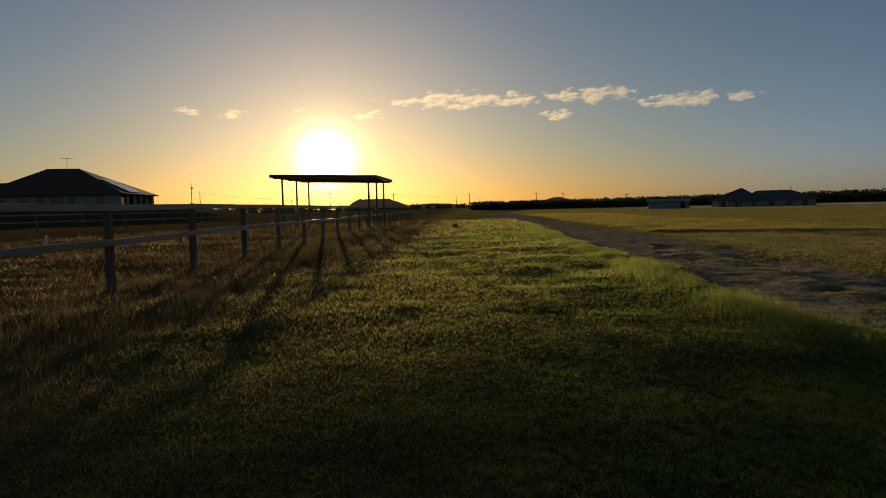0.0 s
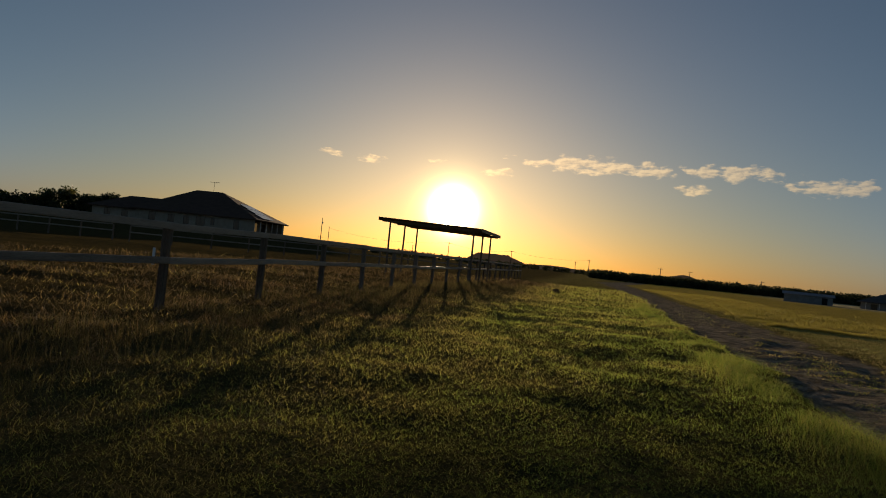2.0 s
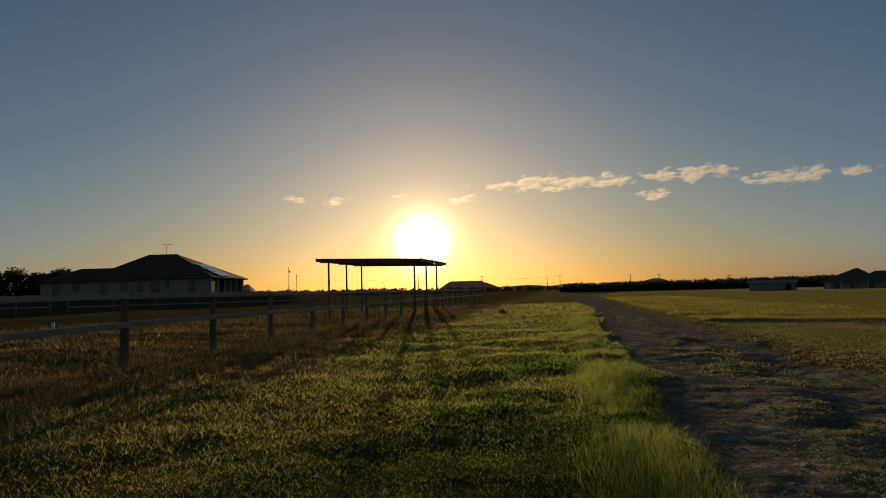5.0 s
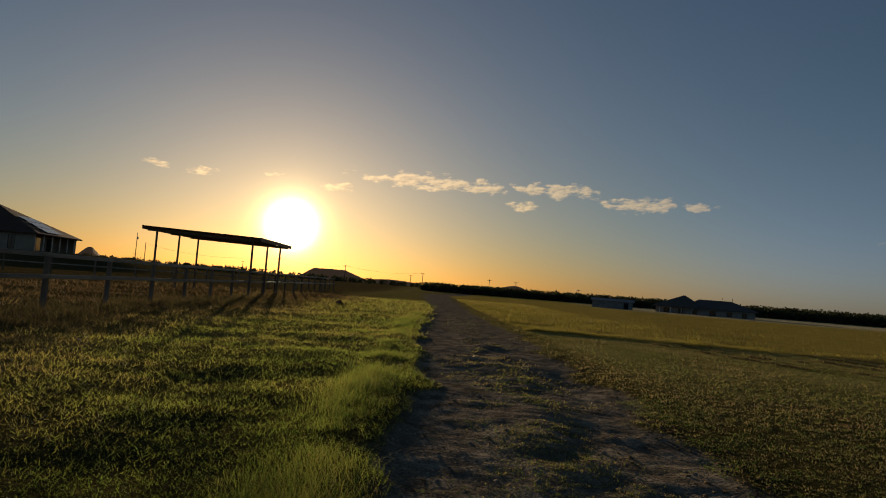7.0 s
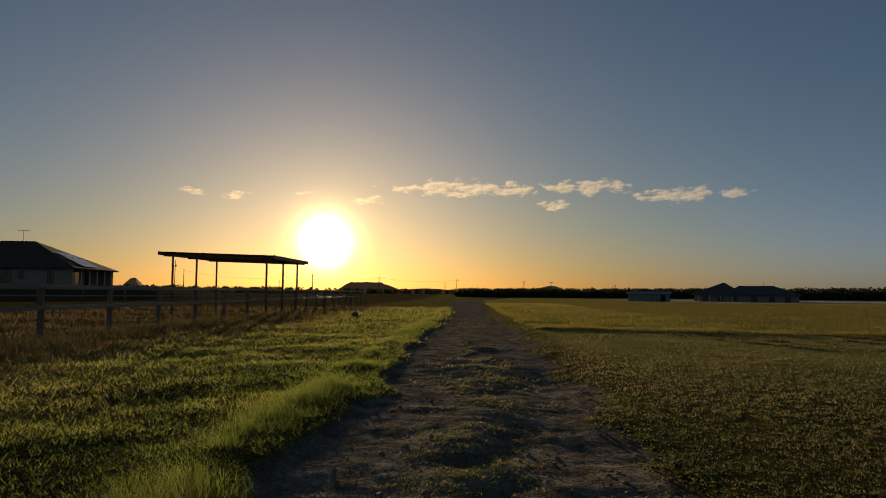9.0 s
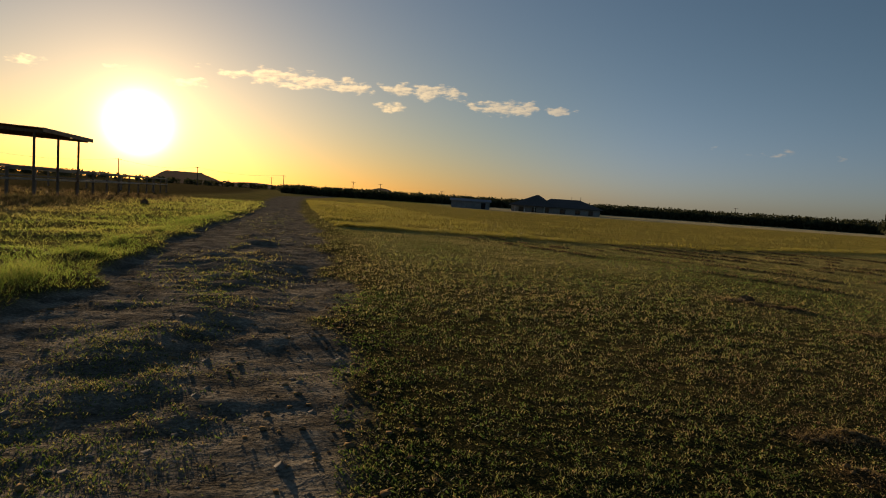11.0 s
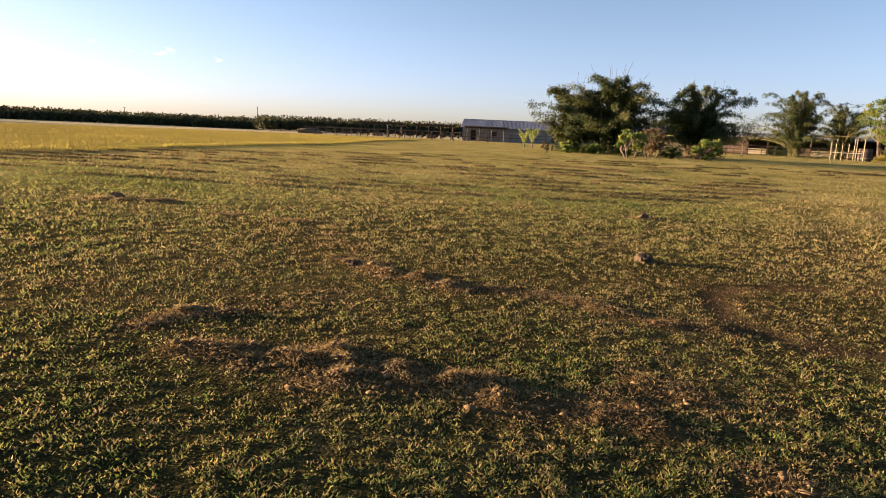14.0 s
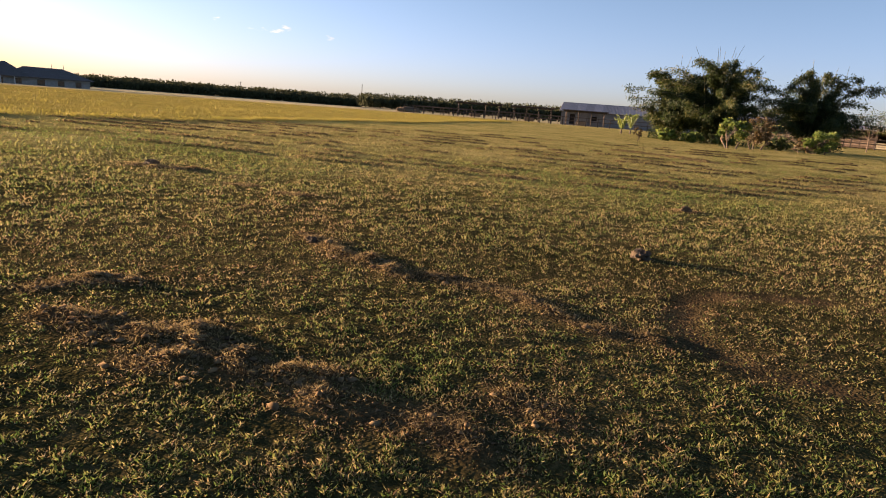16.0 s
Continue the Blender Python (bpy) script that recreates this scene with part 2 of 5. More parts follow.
RUST = material("rusty_sheet", (0.2, 0.11, 0.06), (0.42, 0.27, 0.16), 2.5, 0.7, 0.2, bump=0.2)
SHEET = material("corrugated_sheet", (0.13, 0.132, 0.142), (0.23, 0.232, 0.245), 1.2, 0.65, 0.0, bump=0.1)
SHEET_WALL = material("pale_sheet_wall", (0.15, 0.152, 0.155), (0.26, 0.26, 0.255), 1.0, 0.6, bump=0.1)
ROOF_DARK = material("dark_roof_sheet", (0.06, 0.036, 0.024), (0.1, 0.064, 0.045), 1.2, 0.85, bump=0.1, spec=0.1)
ROOF_GREY = material("grey_roof_tile", (0.075, 0.067, 0.06), (0.14, 0.125, 0.115), 2.5, 0.85, bump=0.2, spec=0.1)
RENDER_WALL = material("cream_rendered_wall", (0.22, 0.185, 0.135), (0.34, 0.29, 0.22), 1.5, 0.85, bump=0.2)
FAR_WALL = material("pale_rendered_wall", (0.2, 0.185, 0.165), (0.31, 0.29, 0.265), 1.5, 0.85, bump=0.2)
YELLOW_WALL = material("yellow_board_wall", (0.5, 0.37, 0.15), (0.66, 0.5, 0.22), 1.5, 0.7, bump=0.2)
WHITE = material("white_paint", (0.6, 0.6, 0.58), (0.8, 0.8, 0.78), 2, 0.5, bump=0.1)
PALE_WOOD = material("pale_bleached_wood", (0.26, 0.23, 0.15), (0.42, 0.38, 0.26), 5, 0.8, bump=0.4, stretch=(1, 1, 0.3))
INTERIOR_SHADE = material("dark_interior", (0.015, 0.015, 0.015), (0.035, 0.032, 0.03), 2, 0.9, bump=0.1)
GLASS = material("dark_window_glass", (0.02, 0.022, 0.025), (0.03, 0.032, 0.035), 1, 0.08, bump=0.0, spec=0.6)
PANEL = material("solar_panel_glass", (0.03, 0.035, 0.06), (0.05, 0.055, 0.09), 2, 0.12, bump=0.0, spec=1.0)
SHADE_NET = material("green_shade_cloth", (0.004, 0.048, 0.026), (0.01, 0.082, 0.044), 1.1, 0.75, bump=0.4, fine=25, glow_through=0.25)
NET_SEAM = material("pale_green_seam", (0.03, 0.16, 0.09), (0.06, 0.22, 0.13), 2, 0.7)
LOGS = material("cut_log", (0.11, 0.085, 0.05), (0.26, 0.205, 0.12), 4, 0.85, bump=0.5)
POLE_WOOD = material("pole_timber", (0.06, 0.05, 0.04), (0.14, 0.11, 0.09), 2, 0.85, stretch=(1, 1, 0.2))
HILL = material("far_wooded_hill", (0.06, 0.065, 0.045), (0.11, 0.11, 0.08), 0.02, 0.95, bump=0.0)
# faint orange emission stands in for sunset haze in front of the far hills
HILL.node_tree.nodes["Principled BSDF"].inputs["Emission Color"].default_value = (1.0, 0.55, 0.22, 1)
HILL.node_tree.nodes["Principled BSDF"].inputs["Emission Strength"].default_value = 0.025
DARK_TIMBER = material("dark_stained_timber", (0.03, 0.024, 0.02), (0.09, 0.07, 0.055), 3, 0.8, bump=0.4, stretch=(4, 4, 0.6))
BRUSH = material("dry_brush", (0.11, 0.075, 0.04), (0.24, 0.17, 0.09), 3, 0.95, bump=0.8)
EARTH = material("clod_earth", (0.045, 0.032, 0.018), (0.14, 0.098, 0.05), 9, 0.95, bump=0.9)
LOOSE = leaf_material("loose_soil", [(0.0, (0.07, 0.047, 0.028)), (0.5, (0.18, 0.125, 0.065)), (1.0, (0.32, 0.235, 0.125))], 0.0, 0.95, 0.0, 1.0)

# ---- plan of the ground ----


def smooth(a, b, v):
    t = np.clip((v - a) / (b - a), 0, 1)
    return t * t * (3 - 2 * t)


def lattice(x, y, seed):
    xi, yi = np.floor(x).astype(np.int64), np.floor(y).astype(np.int64)
    fx, fy = x - xi, y - yi
    fx, fy = fx * fx * (3 - 2 * fx), fy * fy * (3 - 2 * fy)

    def h(i, j):
        n = (i * 374761393 + j * 668265263 + seed * 69069) & 0xFFFFFFFF
        n = ((n ^ (n >> 13)) * 1274126177) & 0xFFFFFFFF
        return ((n ^ (n >> 16)) & 0xFFFF) / 65535.0
    a, b, c, d = h(xi, yi), h(xi + 1, yi), h(xi, yi + 1), h(xi + 1, yi + 1)
    return (a + (b - a) * fx) * (1 - fy) + (c + (d - c) * fx) * fy - 0.5


def fbm(x, y, size, seed, octaves=3):
    s, amp, f = 0, 1.0, 1.0 / size
    for k in range(octaves):
        s = s + amp * lattice(x * f + 17.3 * k, y * f - 9.1 * k, seed + k)
        amp, f = amp * 0.5, f * 2.03
    return s


def track_left(y):
    return np.interp(y, [-60, 0, 5, 10.7, 12, 14, 17, 20, 26, 35, 47, 56, 76, 150], [17, 5.4, 4.35, 3.1, 2.98, 2.72, 2.38, 1.9, 1.0, 0.1, -1.4, -3.0, -6.1, -17])


def track_right(y):
    return np.interp(y, [-60, 0, 5, 11, 16.5, 28, 56, 72, 150], [20.5, 7.3, 6.6, 5.85, 5.42, 3.9, -0.3, -2.3, -11.5])


def meadow_line(x):
    return np.interp(x, [-20, 3.9, 10, 18, 21.2, 25, 31.7, 44, 59, 79, 134, 400, 2000], [31, 30.4, 29.5, 29.8, 32, 33.8, 37.2, 42.5, 52, 61.5, 88, 250, 1200])


def on_track(x, y):
    """1 on the bare track, 0 off it, ragged at the edges."""
    w = 0.55 * fbm(x, y, 1.3, 5, 3)
    return smooth(-0.12, 0.22, x - track_left(y) + w) * smooth(-0.15, 0.3, track_right(y) - x + w)


def in_meadow(x, y):
    w = 0.35 * fbm(x, y, 1.1, 8, 2)
    return smooth(0.0, 0.28, y - meadow_line(x) + w) * smooth(0.0, 0.5, x - track_right(y) - 0.5 + w)


def along(x, y, points):
    """Distance to a broken line."""
    best = np.full(np.shape(x), 1e9)
    for (ax, ay), (bx, by) in zip(points[:-1], points[1:]):
        dx, dy = bx - ax, by - ay
        t = np.clip(((x - ax) * dx + (y - ay) * dy) / (dx * dx + dy * dy), 0, 1)
        best = np.minimum(best, np.hypot(x - ax - t * dx, y - ay - t * dy))
    return best


# scuffed ridges of loose soil: line, half width, height
RIDGES = [([(8.28, 11.5), (8.6, 11.53), (8.76, 11.36)], 0.07, 0.09), ([(8.22, 11.0), (8.42, 10.7), (8.3, 10.62)], 0.09, 0.08),
          ([(8.43, 10.52), (8.7, 10.4), (8.55, 10.16), (8.32, 10.2)], 0.11, 0.08), ([(8.7, 10.08), (8.6, 9.88), (8.84, 9.63), (8.66, 9.5)], 0.1, 0.07),
          ([(8.78, 9.3), (8.94, 9.06), (8.88, 8.9)], 0.11, 0.05), ([(9.3, 9.06), (9.3, 8.83)], 0.09, 0.05), ([(8.66, 8.45), (8.74, 8.38)], 0.09, 0.05),
          ([(10.42, 12.05), (10.33, 11.6), (10.2, 11.28), (10.32, 11.0)], 0.08, 0.09),
          ([(10.32, 11.0), (10.22, 10.7), (10.42, 10.42), (10.53, 10.1), (10.48, 9.8)], 0.08, 0.07), ([(10.48, 9.8), (10.4, 9.5), (10.38, 9.25), (10.5, 8.95)], 0.08, 0.05),
          ([(11.1, 17.2), (11.3, 16.8), (11.6, 16.4)], 0.12, 0.09), ([(15.75, 11.2), (15.95, 10.95)], 0.1, 0.07), ([(16.75, 15.8), (16.8, 15.5)], 0.12, 0.08), ([(16.7, 14.8), (16.8, 14.5)], 0.12, 0.07),
          ([(31.1, 20.2), (31.2, 18.2), (29.7, 16.0)], 0.25, 0.12), ([(11.4, 14.95), (11.5, 14.75)], 0.1, 0.06), ([(11.55, 14.05), (11.7, 13.85)], 0.1, 0.07)]
# shallow wheel ruts worn into the turf: line, half width, depth
RUTS = [([(12.3, 8.6), (11.85, 9.1), (11.45, 9.18), (10.9, 9.02), (10.62, 8.8), (10.5, 8.5), (10.6, 8.1)], 0.12, 0.006),
        ([(25.0, 11.3), (23.3, 9.7), (21.6, 8.3), (18.2, 7.5), (15, 7.2)], 0.3, 0.005), ([(24.2, 12.2), (22.3, 10.6), (20.4, 9.3), (17.4, 8.7), (14.4, 8.4)], 0.3, 0.004)]
WINDROWS = [[(a - 6.5, 41 - 0.32 * a), (a - 2.4, 33 - 0.3 * a), (a + 0.6, 27.3 - 0.3 * a), (a + 4.2, 20.5 - 0.28 * a), (a + 8.0, 14 - 0.24 * a)]
            for a in (10.5, 12.0, 13.4, 15.2, 17.1, 19.0, 21.3, 23.4, 26.0, 28.8, 32.0, 35.4, 39.0, 43.0)]


def height(x, y):
    """Height of the ground sheet."""
    x, y = np.asarray(x, float), np.asarray(y, float)
    r = np.hypot(x - 6, y - 10)
    z = -0.05 + 0.035 * fbm(x, y, 7.0, 1, 2) + 0.005 * fbm(x, y, 1.4, 2, 2) + (1 - on_track(x, y)) * (0.004 * fbm(x, y, 0.3, 3, 2) * smooth(60, 8, r) + 0.006 * lattice(x / 0.14, y / 0.14, 4) * smooth(14, 6, r))
    bare = on_track(x, y)
    z = z - 0.045 * bare + bare * (0.03 * fbm(x, y, 0.8, 11, 3) + 0.026 * np.abs(fbm(x, y, 0.17, 12, 2)) + 0.02 * np.abs(fbm(x, y, 0.5, 14, 2)))
    mid = (track_left(y) + track_right(y)) / 2
    z = z + 0.09 * bare * np.exp(-((x - mid) / 0.5) ** 2) * (0.35 + 1.2 * fbm(x, y, 0.8, 13, 2))
    z = z + 0.05 * smooth(0.9, 0.2, np.abs(x - track_left(y) + 0.35)) * (1 - bare)
    for line, half, tall in RIDGES:
        d = along(x, y, line)
        z = z + 0.42 * tall * np.exp(-(d / half) ** 2) * np.clip(0.25 + 2.2 * (fbm(x, y, 0.13, 71, 1) + 0.3 * fbm(x, y, 0.4, 72, 1)), 0, 1.3)
    for line, half, deep in RUTS:
        d = along(x, y, line)
        z = z - deep * np.exp(-(d / half) ** 2) + 0.4 * deep * np.exp(-((d - 1.7 * half) / (0.6 * half)) ** 2)
    # washed-out hollow at the track's edge
    z = z - 0.075 * np.exp(-((x - 4.95) / 0.5) ** 2 - ((y - 17.6) / 1.5) ** 2)
    for line in WINDROWS:
        d = along(x, y, line)
        z = z + 0.024 * np.exp(-(d / 0.15) ** 2) * np.clip(0.1 + 2.2 * fbm(x, y, 0.8, 22, 2) + 1.6 * fbm(x, y, 5.0, 23, 1), 0, 1.1) * smooth(12, 20, y + 0.3 * x)
    z = z + 0.085 * fbm(x, y, 1.2, 24, 2) * smooth(0.1, 0.7, track_left(y) - x) * smooth(40, 20, r)
    z = z + 0.06 * in_meadow(x, y) * (1 + 0.5 * fbm(x, y, 1.7, 31, 3))
    z = z - 0.6 * smooth(60, 180, y) * smooth(-70, -10, x)
    # raised pad of the homestead
    u, v = (x + 69) * -0.949 + (y - 94) * -0.307, (x + 69) * -0.307 + (y - 94) * 0.949
    z = z + 2.05 * smooth(-26, -8, u) * smooth(60, 42, u) * smooth(-22, -6, v) * smooth(45, 28, v)
    return z


def build_ground():
    def axis(lo, hi, step, far):
        core = np.arange(lo, hi + step / 2, step)
        up, d = [], step
        p = hi
        while p < far:
            d *= 1.075
            p += d
            up.append(p)
        down, d, p = [], step, lo
        while p > -far:
            d *= 1.075
            p -= d
            down.append(p)
        return np.array(down[::-1] + list(core) + up)
    xs, ys = axis(-2.5, 14.0, 0.066, 4500), axis(5.0, 18.0, 0.066, 4500)
    X, Y = np.meshgrid(xs, ys)
    Z = height(X, Y)
    nx, ny = len(xs), len(ys)
    co = np.stack([X, Y, Z], -1).reshape(-1, 3)
    i = (np.arange(ny - 1)[:, None] * nx + np.arange(nx - 1)[None]).reshape(-1)
    quads = np.stack([i, i + 1, i + 1 + nx, i + nx], -1)
    me = bpy.data.meshes.new("ground")
    me.vertices.add(len(co))
    me.vertices.foreach_set("co", co.ravel())
    me.loops.add(quads.size)
    me.loops.foreach_set("vertex_index", quads.ravel())
    me.polygons.add(len(quads))
    me.polygons.foreach_set("loop_start", np.arange(0, quads.size, 4))
    me.polygons.foreach_set("use_smooth", np.ones(len(quads), bool))
    me.update(calc_edges=True)
    x, y = co[:, 0], co[:, 1]
    rough = np.zeros(len(co))
    for line, half, tall in RIDGES:
        rough = np.maximum(rough, np.exp(-(along(x, y, line) / (half * 1.2)) ** 2))
    for line, half, deep in RUTS:
        rough = np.maximum(rough, (1.0 if deep > 0.0055 else 0.5) * np.exp(-(along(x, y, line) / half) ** 2))
    for line in WINDROWS:
        rough = np.maximum(rough, 0.45 * np.exp(-(along(x, y, line) / 0.3) ** 2))
    for name, values in (("bare", on_track(x, y)), ("meadow", in_meadow(x, y)), ("scuffed", rough), ("dry", smooth(0.0, -6.0, x - track_left(y) + 3)), ("straw", smooth(5, 17, np.hypot(x - 7, y - 8)) * np.maximum(smooth(0.1, 1.2, x - track_right(y)), 0.4 * smooth(-7, -3, x + 0.154 * (y - 15)))), ("stubble", smooth(105, 150, np.hypot(x - 6, y - 8)) * smooth(15, 40, x))):
        me.attributes.new(name, "FLOAT", "POINT").data.foreach_set("value", values.astype(np.float32))
    m = bpy.data.materials.new("turf_and_earth")
    m.use_nodes = True
    nt = m.node_tree
    bsdf = nt.nodes["Principled BSDF"]
    tc = nt.nodes.new("ShaderNodeTexCoord")

    def noise_tex(scale, detail=5):
        n = nt.nodes.new("ShaderNodeTexNoise")
        n.inputs["Scale"].default_value, n.inputs["Detail"].default_value, n.inputs["Roughness"].default_value = scale, detail, 0.62
        link(nt, tc.outputs["Object"], n.inputs["Vector"])
        return n.outputs["Fac"]

    def ramp(fac, *stops):
        r = nt.nodes.new("ShaderNodeValToRGB")
        e = r.color_ramp.elements
        e[0].position, e[0].color = stops[0][0], (*stops[0][1], 1)
        e[1].position, e[1].color = stops[-1][0], (*stops[-1][1], 1)
        for p, c in stops[1:-1]:
            e.new(p).color = (*c, 1)
        link(nt, fac, r.inputs[0])
        return r.outputs[0]

    def mixed(fac, a, b):
        n = nt.nodes.new("ShaderNodeMix")
        n.data_type = "RGBA"
        link(nt, fac, n.inputs["Factor"])
        link(nt, a, n.inputs[6])
        link(nt, b, n.inputs[7])
        return n.outputs[2]

    def attribute(name):
        n = nt.nodes.new("ShaderNodeAttribute")
        n.attribute_name = name
        return n.outputs["Fac"]
    fine, middle, coarse = noise_tex(38), noise_tex(3.1), noise_tex(0.35)
    tufts = noise_tex(8.5, 3)
    cell = nt.nodes.new("ShaderNodeTexVoronoi")
    cell.inputs["Scale"].default_value = 62
    link(nt, tc.outputs["Object"], cell.inputs["Vector"])
    leafy = nt.nodes.new("ShaderNodeSeparateColor")
    link(nt, cell.outputs["Color"], leafy.inputs[0])
    cup = calc(nt, "SUBTRACT", 1.0, cell.outputs["Distance"])
    both = calc(nt, "ADD", calc(nt, "MULTIPLY", middle, 0.55), calc(nt, "MULTIPLY", fine, 0.45))
    patch = calc(nt, "ADD", calc(nt, "MULTIPLY", coarse, 0.34), calc(nt, "ADD", calc(nt, "ADD", calc(nt, "MULTIPLY", both, 0.26), calc(nt, "MULTIPLY", tufts, 0.26)), calc(nt, "MULTIPLY", leafy.outputs[0], 0.14)))
    turf = ramp(patch, (0.36, (0.022, 0.024, 0.009)), (0.5, (0.056, 0.05, 0.018)), (0.62, (0.12, 0.092, 0.036)))
    dry = ramp(both, (0.35, (0.05, 0.045, 0.018)), (0.65, (0.13, 0.09, 0.04)))
    soil = ramp(both, (0.36, (0.06, 0.052, 0.038)), (0.5, (0.17, 0.147, 0.11)), (0.64, (0.36, 0.315, 0.235)))
    loose = ramp(both, (0.38, (0.045, 0.03, 0.018)), (0.62, (0.17, 0.108, 0.052)))
    gold = ramp(patch, (0.38, (0.2, 0.17, 0.036)), (0.62, (0.37, 0.285, 0.075)))
    c = mixed(calc(nt, "MULTIPLY", attribute("dry"), 0.6), turf, dry)
    straw = ramp(patch, (0.42, (0.14, 0.135, 0.036)), (0.5, (0.34, 0.29, 0.09)), (0.58, (0.5, 0.405, 0.145)))
    c = mixed(calc(nt, "MULTIPLY", attribute("straw"), 0.92), c, straw)
    c = mixed(attribute("meadow"), c, gold)
    c = mixed(attribute("stubble"), c, ramp(both, (0.35, (0.36, 0.31, 0.17)), (0.65, (0.5, 0.43, 0.25))))
    c = mixed(calc(nt, "MULTIPLY", attribute("scuffed"), 0.7), c, loose)
    tuft = calc(nt, "MULTIPLY", calc(nt, "SUBTRACT", middle, 0.42), 3.0)
    n = nt.nodes.new("ShaderNodeClamp")
    link(nt, calc(nt, "SUBTRACT", calc(nt, "MULTIPLY", attribute("bare"), 1.25), calc(nt, "MULTIPLY", tuft, 0.25)), n.inputs[0])
    c = mixed(n.outputs[0], c, soil)
    link(nt, c, bsdf.inputs["Base Color"])
    bsdf.inputs["Roughness"].default_value, bsdf.inputs["Specular IOR Level"].default_value = 0.95, 0.0
    # the nap of the turf scatters light like a pile
    link(nt, calc(nt, "MULTIPLY", calc(nt, "SUBTRACT", 1.0, n.outputs[0]), 0.2), bsdf.inputs["Sheen Weight"])
    bsdf.inputs["Sheen Roughness"].default_value = 0.6
    link(nt, c, bsdf.inputs["Sheen Tint"])
    bp = nt.nodes.new("ShaderNodeBump")
    bp.inputs["Strength"].default_value, bp.inputs["Distance"].default_value = 1.0, 0.07
    link(nt, calc(nt, "ADD", calc(nt, "ADD", calc(nt, "MULTIPLY", both, 0.8), calc(nt, "MULTIPLY", tufts, 1.1)), calc(nt, "MULTIPLY", calc(nt, "MULTIPLY", cup, calc(nt, "SUBTRACT", 1.0, attribute("bare"))), 0.35)), bp.inputs["Height"])
    link(nt, bp.outputs[0], bsdf.inputs["Normal"])
    me.materials.append(m)
    return tagged(new("ground", me), "flat paddock of mown turf crossed by a bare dirt track", "ground", kind="structure")


ground = build_ground()

# ---- mesh helpers ----


def part(name, bm, mat, parent, label="", smooth_shade=False):
    me = bpy.data.meshes.new(name)
    bm.to_mesh(me)
    bm.free()
    me.materials.append(mat)
    if smooth_shade:
        me.polygons.foreach_set("use_smooth", np.ones(len(me.polygons), bool))
    ob = new(name, me)
    ob.parent = parent
    return tagged(ob, label)


def share(ob, m, parent=None):
    """Another piece on the same mesh."""
    o = new(ob.name.split(".")[0], ob.data)
    o.parent = parent or ob.parent
    o.matrix_basis = m
    return o


def thing(name, label, category, m=None, group="", kind=""):
    o = tagged(new(name), label, category, group, kind)
    o.empty_display_size = 0.2
    if m is not None:
        o.matrix_basis = m
    return o


def box(bm, lo, hi, bevel=0.0):
    """A box between two corners."""
    made = bmesh.ops.create_cube(bm, size=1)["verts"]
    for v in made:
        v.co = Vector([l + (h - l) * (c + 0.5) for l, h, c in zip(lo, hi, v.co)])
    if bevel:
        edges = list({e for v in made for e in v.link_edges})
        bmesh.ops.bevel(bm, geom=edges, offset=bevel, segments=1, affect="EDGES")
    return bm


def boxed(lo, hi, bevel=0.0):
    return box(bmesh.new(), lo, hi, bevel)


def tube(bm, points, radii, sides=7):
    """A tapered tube through points."""
    rings = []
    pts = [Vector([float(c) for c in p]) for p in points]
    for k, p in enumerate(pts):
        d = (pts[min(k + 1, len(pts) - 1)] - pts[max(k - 1, 0)]).normalized()
        a = d.cross(Vector((0.31, 0.95, 0.05))).normalized()
        b = d.cross(a)
        r = float(radii[k] if isinstance(radii, (list, tuple)) else radii)
        rings.append([bm.verts.new(p + r * (math.cos(t) * a + math.sin(t) * b)) for t in (2 * math.pi * i / sides for i in range(sides))])
    for r0, r1 in zip(rings[:-1], rings[1:]):
        for i in range(sides):
            bm.faces.new((r0[i], r0[(i + 1) % sides], r1[(i + 1) % sides], r1[i]))
    bm.faces.new(rings[0][::-1])
    bm.faces.new(rings[-1])
    return bm


def solid(bm, verts, faces):
    vs = [bm.verts.new(v) for v in verts]
    for f in faces:
        bm.faces.new([vs[i] for i in f])
    return bm


def ground_at(x, y):
    return float(height(np.array([x]), np.array([y]))[0])


def soup(name, co, faces, tint, mat):
    """A mesh from arrays: triangles, with a tint on each point."""
    me = bpy.data.meshes.new(name)
    me.vertices.add(len(co))
    me.vertices.foreach_set("co", np.ascontiguousarray(co, np.float32).ravel())
    me.loops.add(faces.size)
    me.loops.foreach_set("vertex_index", faces.astype(np.int32).ravel())
    me.polygons.add(len(faces))
    me.polygons.foreach_set("loop_start", np.arange(0, faces.size, 3))
    me.update(calc_edges=True)
    me.attributes.new("tint", "FLOAT", "POINT").data.foreach_set("value", np.asarray(tint, np.float32))
    me.materials.append(mat)
    return me


# ---- grass ----
rng = np.random.default_rng(7)
STRIP = [(0.5, 3.0), (3.0, 5.6), (5.7, 8.0), (7.3, 7.8)]


def scatter(lo, hi, density, near, far):
    """Random points in a box of the plan, thinning with the distance from the mown strip beside the track."""
    n = int((hi[0] - lo[0]) * (hi[1] - lo[1]) * density(near))
    x, y = rng.uniform(lo[0], hi[0], n), rng.uniform(lo[1], hi[1], n)
    r = along(x, y, STRIP)
    keep = (r >= near) & (r < far) & (rng.random(n) < density(np.maximum(r, near)) / density(near))
    keep &= y > np.where(x < 6, 4.0, 8.6 - 0.5 * (x - 5))
    return x[keep], y[keep], r[keep]


